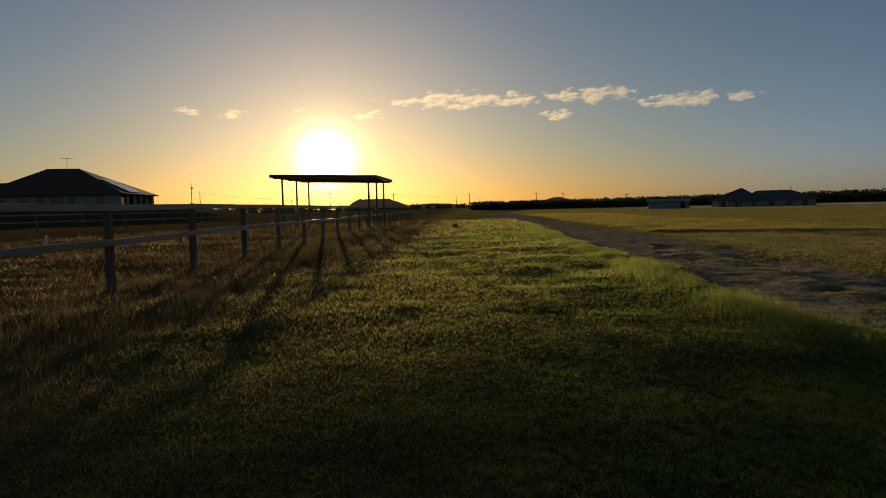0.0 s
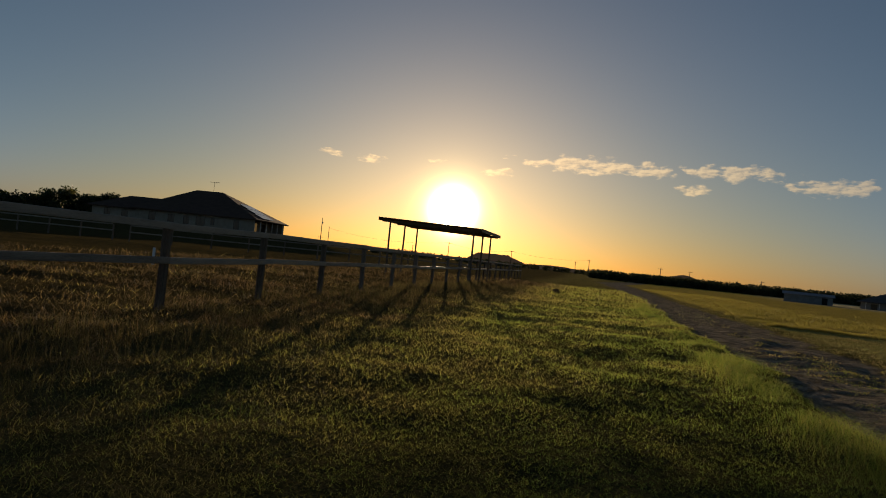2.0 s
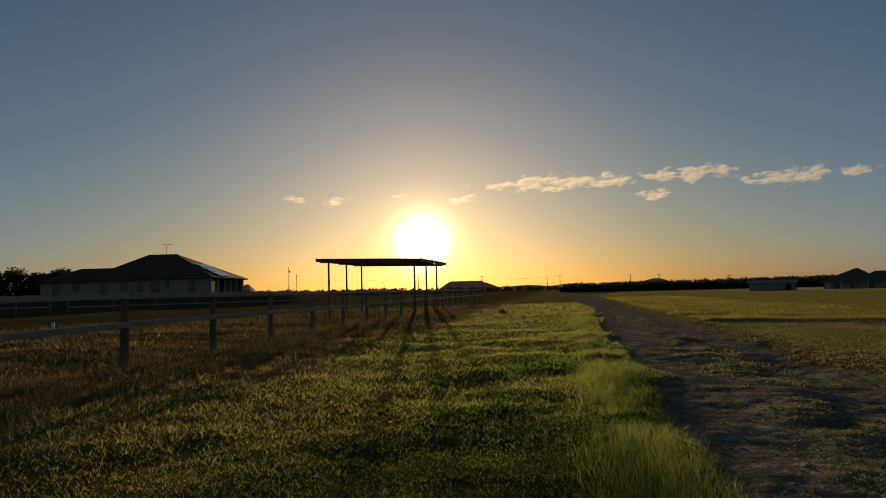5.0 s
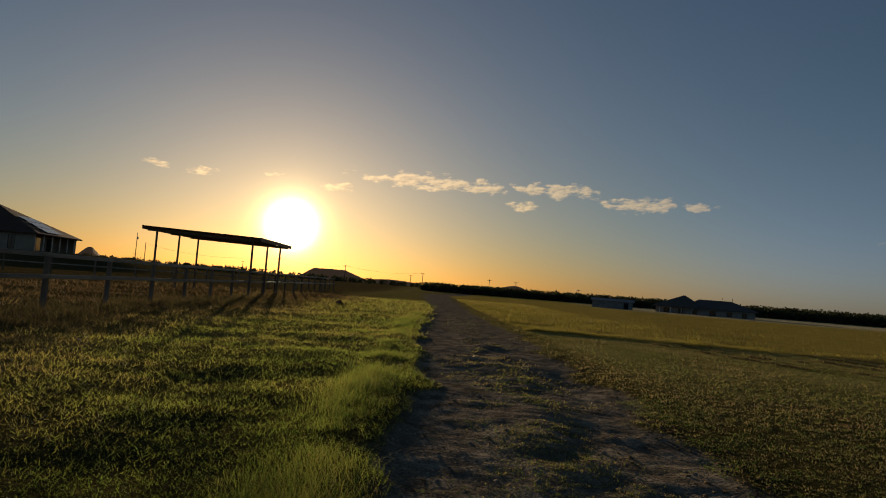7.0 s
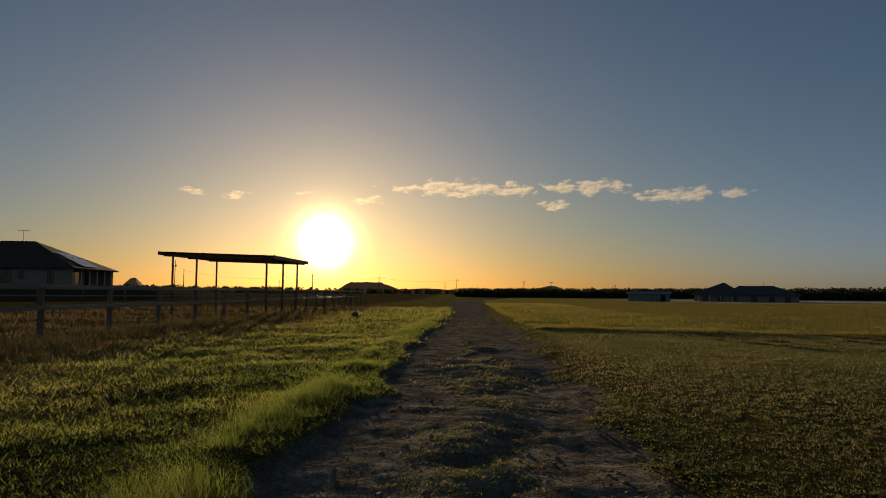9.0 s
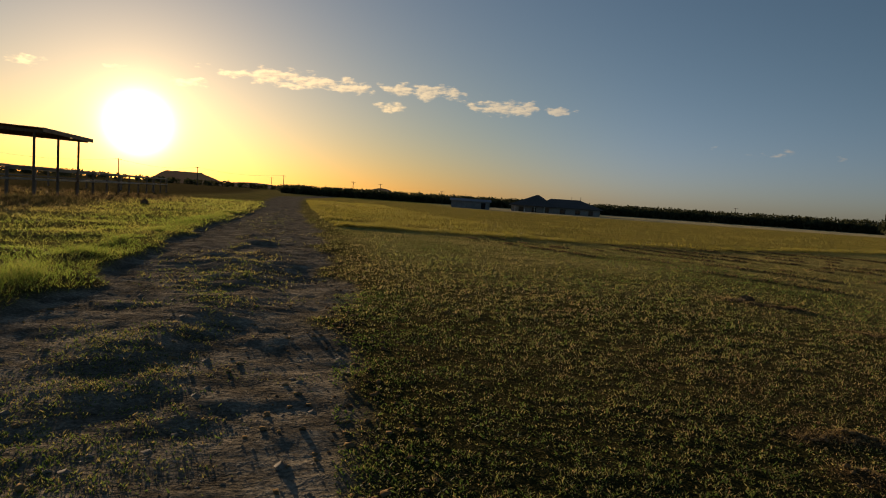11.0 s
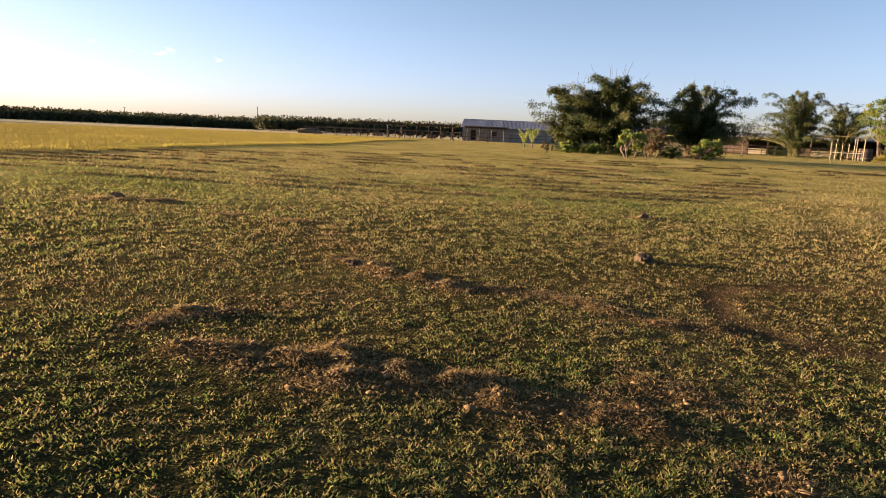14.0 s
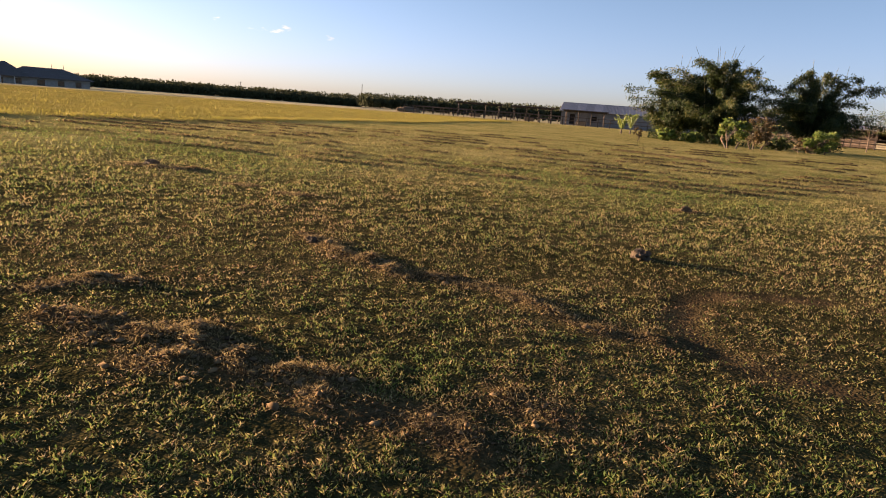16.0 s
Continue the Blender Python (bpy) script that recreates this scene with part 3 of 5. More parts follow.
def blades(name, x, y, tall, wide, tint, mat, lean=0.45, label="", category="grass", sunk=0.01, short=False, near=None):
    """Grass: bent tapering blades of three triangles, or short pointed leaves of two."""
    n = len(x)
    z = height(x, y) - sunk
    a = rng.uniform(0, 2 * np.pi, n)
    b = rng.uniform(0, 2 * np.pi, n)
    l = lean * tall * rng.uniform(0.2, 1.3, n)
    base = np.stack([x, y, z], -1)
    side = np.stack([np.cos(a), np.sin(a), np.zeros(n)], -1) * (wide / 2)[:, None]
    bend = np.stack([np.cos(b) * l, np.sin(b) * l, np.zeros(n)], -1)
    up = np.stack([np.zeros(n), np.zeros(n), tall], -1)
    if short:
        rise = np.full((n, 1), 0.6) if near is None else np.where(near, 0.6, 0.15)[:, None]
        mid = base + rise * (up + 0.75 * bend)
        co = np.stack([base, mid - side, mid + side, base + up + bend], 1).reshape(-1, 3)
        o = np.arange(n)[:, None] * 4
        lower = o if near is None else o[near]
        faces = np.concatenate([lower + np.array([[0, 2, 1]]), o + np.array([[1, 2, 3]])], 0)
    else:
        co = np.stack([base - side, base + side, base + 0.55 * up + 0.3 * bend - 0.75 * side, base + 0.55 * up + 0.3 * bend + 0.75 * side, base + up + bend], 1).reshape(-1, 3)
        o = np.arange(n)[:, None] * 5
        faces = np.concatenate([o + np.array([[0, 1, 3]]), o + np.array([[0, 3, 2]]), o + np.array([[2, 3, 4]])], 0)
    me = soup(name, co, faces, np.repeat(np.clip(tint, 0, 1), 4 if short else 5), mat)
    return tagged(new(name, me), label, category, kind="stuff")


def grow_grass():
    dens = lambda r: np.where(np.asarray(r) >= 55, 0.35, 1.0) * 78000.0 / np.maximum(r, 1.7) ** 2.0
    xs, ys, rs = [], [], []
    for lo, hi, near, far in (((-2.5, 4), (10.5, 11.5), 0, 3), ((-6, 4), (14, 15), 3, 6.5), ((-10, 4), (20, 21), 6.5, 13), ((-18, 4), (33, 34), 13, 26), ((-26, 0), (60, 60), 26, 55), ((30, -35), (125, 48), 55, 115)):
        x, y, r = scatter(lo, hi, dens, near, far)
        xs.append(x), ys.append(y), rs.append(r)
    x, y, r = np.concatenate(xs), np.concatenate(ys), np.concatenate(rs)
    bare, mead = on_track(x, y), in_meadow(x, y)
    mid = (track_left(y) + track_right(y)) / 2
    tuftiness = fbm(x, y, 0.5, 41, 2) + 0.7 * fbm(x, y, 1.9, 42, 2)
    on_mid = np.exp(-((x - mid) / 0.5) ** 2) * 1.0 * (tuftiness > -0.12) + 0.16 * (tuftiness > 0.1)
    keep = rng.random(len(x)) < np.where(bare > 0.5, on_mid, 1.0)
    knot = np.where(r < 5.5, fbm(x, y, 0.045, 46, 2), np.where(r < 13, fbm(x, y, 0.09, 46, 2), fbm(x, y, 0.2, 46, 2)))
    keep &= (mead < 0.5) & ((knot > -0.36 + 0.4 * rng.random(len(x))) | (x < track_left(y)))
    x, y, r, tuftiness, bare, knot = x[keep], y[keep], r[keep], tuftiness[keep], bare[keep], knot[keep]
    for line, half, tall in RIDGES:
        stay = (along(x, y, line) > half) | (rng.random(len(x)) < 0.35)
        x, y, r, tuftiness, bare, knot = x[stay], y[stay], r[stay], tuftiness[stay], bare[stay], knot[stay]
    for line, half, deep in RUTS:
        stay = (along(x, y, line) > 0.9 * half) | (rng.random(len(x)) < (0.25 if deep > 0.0055 else 0.6))
        x, y, r, tuftiness, bare, knot = x[stay], y[stay], r[stay], tuftiness[stay], bare[stay], knot[stay]
    left = x < track_left(y) + 0.3
    beyond = smooth(-7.0, -8.0, x + 0.154 * (y - 15))
    furrow = fbm(x * 0.12, y, 1.7, 59, 2)
    thin = np.where(left, rng.random(len(x)) < 0.55 - 0.4 * beyond * (furrow < 0.12), rng.random(len(x)) < 1 - 0.72 * smooth(6, 21, r) - 0.28 * smooth(26, 45, r))
    x, y, r, tuftiness, bare, left, knot, beyond = x[thin], y[thin], r[thin], tuftiness[thin], bare[thin], left[thin], knot[thin], beyond[thin]
    far, some = smooth(4, 14, r), rng.normal(0, 1, len(x))
    wide = np.where(left, 0.0058, 0.0062) * np.clip(r / 3.2, 1, np.where(left, 40, 3.4)) ** 0.8 * rng.uniform(0.6, 1.4, len(x))
    tall = np.where(left, 1.0, 1.05) * rng.uniform(0.008, 0.021, len(x)) * (1 + 0.3 * tuftiness + 0.9 * knot) * np.maximum(1, r / 3.5) ** 0.62
    tall = np.where(left, tall * 1.7, tall)
    wide = np.where(left, wide * 0.6, wide) * (1 + 0.35 * smooth(3.5, 8, r))
    rough = smooth(-1.2, -6.6, x + 0.12 * (y - 15) + 1.2 * fbm(x, y, 2.3, 47, 2))
    tall = tall * (1 + 0.7 * rough * (0.6 + fbm(x, y, 0.8, 44, 2)))
    tint = 0.36 + 0.15 * fbm(x, y, 1.6, 43, 3) + 0.2 * fbm(x, y, 6.0, 45, 2) + 0.12 * fbm(x, y, 0.10, 48, 2) * (1 - 0.6 * far) + some * np.where(left, 0.09, 0.2) * (1 - 0.65 * far)
    dead = rng.random(len(x)) < (0.10 + 0.6 * smooth(0.05, 0.45, fbm(x, y, 0.45, 50, 3) + 0.35 * fbm(x, y, 2.2, 55, 2)))
    lush = smooth(24, 9, y) * smooth(-2.0, 1.0, x)
    tint = np.where(left, tint + 0.03 - 0.2 * lush + 0.2 * fbm(x, y, 0.6, 57, 2) + (0.5 + 0.4 * fbm(x, y, 0.9, 49, 2)) * rough, tint + 0.05 + 0.07 * far + 0.15 * smooth(11.5, 8.5, y) * smooth(9, 12, x) + 0.32 * (0.35 + 0.65 * smooth(6.5, 9, x)) * dead * (1 - 0.8 * far) + 0.2 * far * fbm(x, y * 0.12, 0.9, 56, 2))
    for line, half, t in RIDGES:
        near = np.exp(-(along(x, y, line) / (half * 1.8)) ** 2)
        tint = tint + 0.3 * near
        tall = tall * (1 - 0.25 * near)
    wild = left & (rng.random(len(x)) < 0.85 * rough + 0.5 * fbm(x, y, 0.7, 60, 2) * rough)
    for name, sel, mat, label in (("lawn_grass", left & ~wild, GRASS, "rough green and straw-coloured grass between track and fence"), ("rough_grass", wild, DRY, "dark rough brown grass round the fence"),
                                  ("paddock_grass", ~left, PADDOCK, "short mown green and brown paddock grass")):
        blades(name, x[sel], y[sel], np.maximum(tall[sel], 0.007), wide[sel], tint[sel], mat, 1.0 if mat is PADDOCK else 1.35, label, short=True, near=(r[sel] < 4.2) & ~left[sel])
    # tall feathery verge along the track's edge
    n = 52000
    y = 6.5 + 30 * rng.random(n) ** 1.6
    x = track_left(y) - 0.46 + rng.normal(0, 0.24, n) - 0.25 * rng.random(n)
    clump = fbm(x, y, 0.9, 51, 3) + 0.5 * fbm(x, y, 0.25, 52, 2)
    keep = (clump > -0.12 + 0.3 * rng.random(n)) & (on_track(x, y) < 0.7)
    x, y, clump = x[keep], y[keep], clump[keep]
    blades("verge_grass", x, y, rng.uniform(0.03, 0.17, len(x)) * (1 + 0.8 * clump) * (1 - 0.45 * smooth(14, 22, y)), 0.0018 * np.maximum(1, (y - 4) / 6) * rng.uniform(0.6, 1.3, len(x)),
           0.2 + 0.3 * clump + rng.normal(0, 0.17, len(x)), GRASS, 1.15, "tall yellow-green grass along the track's edge")
    # long dry stems round the fence
    n = 26000
    y = 6 + 34 * rng.random(n) ** 1.2
    x = -5.9 - 0.154 * (y - 15) + rng.normal(0, 1.25, n)
    clump = fbm(x, y, 1.4, 54, 3)
    keep = clump > -0.1
    x, y, clump = x[keep], y[keep], clump[keep]
    blades("dry_grass", x, y, rng.uniform(0.06, 0.26, len(x)) * (1 + 1.3 * clump), 0.0034 * np.maximum(1, y / 14) * rng.uniform(0.7, 1.3, len(x)),
           0.4 + 0.4 * clump + rng.normal(0, 0.15, len(x)), DRY, 0.45, "long dry reddish grass under the fence")
    # uncut meadow, thick along its near edge
    n = 62000
    x = 3.5 + 75 * rng.random(n) ** 1.6
    y = meadow_line(x) + np.where(rng.random(n) < 0.45, rng.exponential(0.5, n), rng.exponential(14, n))
    y2 = 30.5 + 60 * rng.random(24000) ** 1.6
    x2 = track_right(y2) + 0.4 + 9 * rng.random(24000) ** 1.5
    x, y = np.concatenate([x, x2]), np.concatenate([y, y2])
    keep = (in_meadow(x, y) > 0.3)
    x, y = x[keep], y[keep]
    d = np.hypot(x - 6, y - 8)
    blades("meadow_grass", x, y, rng.uniform(0.05, 0.14, len(x)) * (1 + fbm(x, y, 1.2, 61, 2)), 0.0034 * d / 9 * rng.uniform(0.7, 1.4, len(x)),
           0.45 + 0.4 * fbm(x, y, 2.5, 62, 3) + rng.normal(0, 0.04, len(x)), MEADOW, 0.5, "uncut golden meadow grass", sunk=0.03, short=True)
    # broad-leaved weeds along the track's edge and on its middle
    n = 22000
    y = 7.2 + 9 * rng.random(n) ** 1.3
    middle = rng.random(n) < 0.25
    x = np.where(middle, (track_left(y) + track_right(y)) / 2 + rng.normal(0, 0.3, n), track_right(y) - 0.1 + np.abs(rng.normal(0, 0.6, n)))
    patch = fbm(x, y, 0.5, 58, 3)
    keep = patch > np.where(middle, 0.02, -0.02) + 0.1 * rng.random(n)
    x, y, patch = x[keep], y[keep], patch[keep]
    blades("weeds", x, y, rng.uniform(0.01, 0.03, len(x)), rng.uniform(0.006, 0.013, len(x)), 0.18 + 0.4 * patch + rng.normal(0, 0.12, len(x)), PADDOCK, 1.2,
           "low broad-leaved green weeds beside the track", "weeds", short=True)
    # raked rows of brown clippings over the far paddock
    xs, ys = [], []
    for line in WINDROWS:
        p = np.array(line)
        n = 4000
        s = np.sort(rng.random(n)) * (len(p) - 1)
        k = np.minimum(s.astype(int), len(p) - 2)
        q = p[k] + (p[k + 1] - p[k]) * (s - k)[:, None] + rng.normal(0, 0.07, (n, 2))
        xs.append(q[:, 0]), ys.append(q[:, 1])
    x, y = np.concatenate(xs), np.concatenate(ys)
    keep = (fbm(x, y, 0.8, 22, 2) * 2.2 + 1.6 * fbm(x, y, 5.0, 23, 1) > 0.15) & (in_meadow(x, y) < 0.4) & (y + 0.3 * x > 17)
    x, y = x[keep], y[keep]
    d = np.hypot(x - 7, y - 8)
    blades("clippings", x, y, rng.uniform(0.03, 0.08, len(x)), 0.0034 * np.maximum(3, d / 2.2) * rng.uniform(0.5, 1.4, len(x)), rng.normal(0.16, 0.2, len(x)), STRAW, 1.0,
           "raked rows of dry brown clippings", "clippings", short=True)
    # loose lumps of soil on the ridges, along the track and its crumbling edge
    spots, sizes, tones = [], [], []
    for line, half, tall in RIDGES:
        p = np.array(line)
        length = np.hypot(*(p[1:] - p[:-1]).T).sum()
        n = int(240 * length * half / 0.09 * (tall / 0.08)) + 12
        k = rng.integers(0, len(p) - 1, n)
        q = p[k] + (p[k + 1] - p[k]) * rng.random(n)[:, None] + rng.normal(0, half * 0.75, (n, 2))
        spots.append(q), sizes.append((0.004 + rng.exponential(0.0048, n)) * np.clip(tall / 0.07, 0.7, 1.3) * max(1, half / 0.11)), tones.append(np.full(n, 0.4))
    n = 2000
    y = 7.5 + 22 * rng.random(n) ** 1.6
    f = rng.random(n)
    edge = rng.random(n) < 0.35
    x = np.where(edge, track_right(y) + rng.normal(0.1, 0.16, n), track_left(y) + (track_right(y) - track_left(y)) * f)
    keep = (fbm(x, y, 0.7, 73, 2) > -0.05) | edge
    spots.append(np.stack([x, y], -1)[keep]), sizes.append((0.004 + rng.exponential(np.where(edge, 0.011, 0.007)))[keep]), tones.append(np.where(edge, 0.3, 0.55)[keep])
    p, size, tone = np.concatenate(spots), np.minimum(np.concatenate(sizes), 0.019), np.concatenate(tones)
    bm = bmesh.new()
    bmesh.ops.create_icosphere(bm, subdivisions=1, radius=1.0)
    ball = np.array([v.co[:] for v in bm.verts])
    tri = np.array([[v.index for v in f.verts] for f in bm.faces])
    bm.free()
    m, c = len(p), len(ball)
    shape = ball[None] * rng.uniform(0.45, 1.45, (m, c, 1)) * np.stack([rng.uniform(0.8, 1.6, m), rng.uniform(0.8, 1.6, m), rng.uniform(0.35, 0.75, m)], -1)[:, None]
    co = np.concatenate([p, (height(p[:, 0], p[:, 1]) + 0.3 * size)[:, None]], 1)[:, None] + shape * size[:, None, None]
    faces = (np.arange(m)[:, None, None] * c + tri[None]).reshape(-1, 3)
    tint = (tone + rng.normal(0, 0.16, m))[:, None] + rng.normal(0, 0.12, (m, c))
    tagged(new("loose_soil", soup("loose_soil", co.reshape(-1, 3), faces, np.clip(tint.ravel(), 0, 0.6), LOOSE)), "crumbled brown clods of loose soil and thatch", "soil", kind="stuff")
    # torn dead turf on the scuffed ridges
    on_ridge = np.flatnonzero(tone == 0.4)
    k = rng.choice(on_ridge, 52000)
    x, y = (p[k] + rng.normal(0, 1, (len(k), 2)) * (1.4 * size[k] + 0.022)[:, None]).T
    blades("dead_turf", x, y, rng.uniform(0.006, 0.017, len(k)) + 0.4 * size[k], rng.uniform(0.002, 0.0065, len(k)), 0.45 + 0.5 * fbm(x, y, 0.3, 72, 1) + rng.normal(0, 0.2, len(k)), STRAW, 1.8,
           "torn tan dead turf along the scuffed ridges", "dead grass", short=True, sunk=-0.4 * size[k])


grow_grass()

# ---- fence ----
FENCE_DIR = Vector((-0.154, 1.0)).normalized()


def build_fence(name, start, end, label, bay=3.332, post_mat=TIMBER, rail_mat=RAIL):
    """Post-and-rail fence: square posts, two flat rails, one piece a bay."""
    a, b = Vector(start), Vector(end)
    length = (b - a).length
    n = max(1, round(length / bay))
    d = (b - a).normalized()
    yaw = math.degrees(math.atan2(-d.x, d.y))
    f = thing(name, label, "fence", group="paddock fences")
    post = rail = None
    for k in range(n + 1):
        p = a + d * (length * k / n)
        z = ground_at(p.x, p.y)
        m = pose(p.x, p.y, z - 0.1, random.uniform(-0.7, 0.7), random.uniform(-0.7, 0.7), yaw)
        if post is None:
            bm = boxed((-0.06, -0.06, -0.3), (0.06, 0.06, 1.49), 0.012)
            post = part("post", bm, post_mat, f)
            post.matrix_basis = m
        else:
            share(post, m)
        if k < n:
            q = a + d * (length * (k + 1) / n)
            z2 = ground_at(q.x, q.y)
            step = length / n
            tilt = math.degrees(math.atan2(z2 - z, step))
            for h in (1.385, 0.82):
                off = Vector((d.y, -d.x)) * 0.10
                mm = pose(p.x + off.x, p.y + off.y, z + h + random.uniform(-0.012, 0.012), tilt, 0, yaw)
                if rail is None:
                    rail = part("rail", boxed((-0.024, -0.004, -0.05), (0.024, step + 0.004, 0.062), 0.008), rail_mat, f)
                    rail.matrix_basis = mm
                else:
                    share(rail, mm)
    return f


def fence_at(y):
    return (-7.279 - 0.154 * (y - 15), y)


build_fence("fence", fence_at(2.226), fence_at(2.226 + 3.293 * 23), "long weathered grey timber post-and-rail fence with two rails")
build_fence("fence", (-44, 46), (-18.2, 77.6), "farther weathered timber rail fence closing the paddock")
build_fence("fence", (-74, 40), (-46, 46), "timber rail fence in front of the homestead")

# ---- open shelter ----


def build_shelter():
    s = thing("shelter", "open skillion-roofed shelter with rusty sheets on thin timber posts", "shelter", pose(-14.02, 43.53, 0, 0, 0, math.degrees(0.12)))
    W, D = 5.41, 6.12

    def under(x):
        return 3.23 + (3.03 - 3.23) * (x + W / 2 + 0.6) / (W + 1.15)
    for x in (-W / 2, W / 2):
        for k in range(3):
            bm = bmesh.new()
            h = under(x) - 0.0
            tube(bm, [(0, 0, -0.4), (0, 0, h * 0.5), (0, 0, h)], [0.065, 0.06, 0.055], 8)
            p = part("post", bm, TIMBER, s)
            p.matrix_basis = pose(x, (k - 1) * D / 2, 0, random.uniform(-0.4, 0.4), random.uniform(-0.4, 0.4), 0)
    lo, hi = -W / 2 - 0.6, W / 2 + 0.55
    tilt = math.degrees(math.atan2(under(hi) - under(lo), hi - lo))
    for k in range(3):
        b = part("rafter", boxed((0, -0.045, -0.02), (hi - lo - 0.12, 0.045, 0.14), 0.006), TIMBER, s)
        b.matrix_basis = pose(lo + 0.06, (k - 1) * D / 2, under(lo) - 0.005, 0, -tilt, 0)
    y0, y1 = -D / 2 - 0.55, D / 2 + 0.6
    for i in range(7):
        x = lo + 0.1 + (hi - lo - 0.25) * i / 6
        part("purlin", boxed((x - 0.03, y0 + 0.05, under(x) + 0.137), (x + 0.03, y1 - 0.05, under(x) + 0.20), 0.004), TIMBER, s)
    # corrugated sheets, laid down the fall
    n = 8
    for i in range(n):
        bm = bmesh.new()
        a, b = y0 + (y1 - y0) * i / n, y0 + (y1 - y0) * (i + 1) / n
        cols = 20
        rows = []
        for x in (lo, hi):
            for z in (0.20, 0.206):
                rows.append([bm.verts.new((x, a + (b - a) * c / cols, under(x) + z + 0.009 * (1 + math.cos(math.pi * c)))) for c in range(cols + 1)])
        for c in range(cols):
            bm.faces.new((rows[0][c], rows[0][c + 1], rows[2][c + 1], rows[2][c]))
            bm.faces.new((rows[1][c], rows[3][c], rows[3][c + 1], rows[1][c + 1]))
            bm.faces.new((rows[0][c], rows[1][c], rows[1][c + 1], rows[0][c + 1]))
            bm.faces.new((rows[2][c], rows[2][c + 1], rows[3][c + 1], rows[3][c]))
        part("roof_sheet", bm, RUST, s)
    for x in (lo - 0.028, hi + 0.003):
        part("fascia", boxed((x, y0, under(x) + 0.03), (x + 0.025, y1, under(x) + 0.235), 0.004), RUST, s, "rusty sheet-metal fascia")


build_shelter()

# ---- houses and sheds ----


def hip_roof(bm, x0, x1, y0, y1, z, ridge_z, ridge0, ridge1, thick=0.18):
    """Hipped roof over a rectangle; the ridge runs along x from ridge0 to ridge1."""
    ym = (y0 + y1) / 2
    v = [(x0, y0, z), (x1, y0, z), (x1, y1, z), (x0, y1, z), (ridge0, ym, ridge_z), (ridge1, ym, ridge_z),
         (x0, y0, z - thick), (x1, y0, z - thick), (x1, y1, z - thick), (x0, y1, z - thick)]
    return solid(bm, v, [(0, 1, 5, 4), (1, 2, 5), (2, 3, 4, 5), (3, 0, 4), (1, 0, 6, 7), (2, 1, 7, 8), (3, 2, 8, 9), (0, 3, 9, 6), (6, 9, 8, 7)])


def wall_with_holes(bm, x0, x1, z0, z1, y, thick, holes):
    """One wall along x with openings through it: holes are (x0, x1, z0, z1)."""
    xs = sorted({x0, x1, *[h[0] for h in holes], *[h[1] for h in holes]})
    zs = sorted({z0, z1, *[h[2] for h in holes], *[h[3] for h in holes]})
    made = {}

    def corner(i, k, back):
        if (i, k, back) not in made:
            made[i, k, back] = bm.verts.new((xs[i], y + thick * back, zs[k]))
        return made[i, k, back]

    def full(i, k):
        if not (0 <= i < len(xs) - 1 and 0 <= k < len(zs) - 1):
            return False
        cx, cz = (xs[i] + xs[i + 1]) / 2, (zs[k] + zs[k + 1]) / 2
        return not any(h[0] < cx < h[1] and h[2] < cz < h[3] for h in holes)
    for i in range(len(xs) - 1):
        for k in range(len(zs) - 1):
            if not full(i, k):
                continue
            a, b, c, d = (i, k), (i + 1, k), (i + 1, k + 1), (i, k + 1)
            bm.faces.new([corner(*p, 0) for p in (a, b, c, d)])
            bm.faces.new([corner(*p, 1) for p in (d, c, b, a)])
            for (p, q), there in (((a, b), full(i, k - 1)), ((b, c), full(i + 1, k)), ((c, d), full(i, k + 1)), ((d, a), full(i - 1, k))):
                if not there:
                    bm.faces.new([corner(*q, 0), corner(*p, 0), corner(*p, 1), corner(*q, 1)])
    return bm


def add_window(parent, x0, x1, z0, z1, y, trim=DARK_TIMBER):
    w = part("window", boxed((x0, y + 0.06, z0), (x1, y + 0.075, z1)), GLASS, parent, "dark window pane in a thin frame")
    bm = bmesh.new()
    for lo, hi in (((x0, y + 0.03, z0), (x1, y + 0.055, z0 + 0.06)), ((x0, y + 0.03, z1 - 0.06), (x1, y + 0.055, z1)),
                   ((x0, y + 0.03, z0 + 0.06), (x0 + 0.06, y + 0.055, z1 - 0.06)), ((x1 - 0.06, y + 0.03, z0 + 0.06), (x1, y + 0.055, z1 - 0.06)),
                   (((x0 + x1) / 2 - 0.03, y + 0.03, z0 + 0.06), ((x0 + x1) / 2 + 0.03, y + 0.055, z1 - 0.06))):
        box(bm, lo, hi)
    part("window_frame", bm, trim, w)


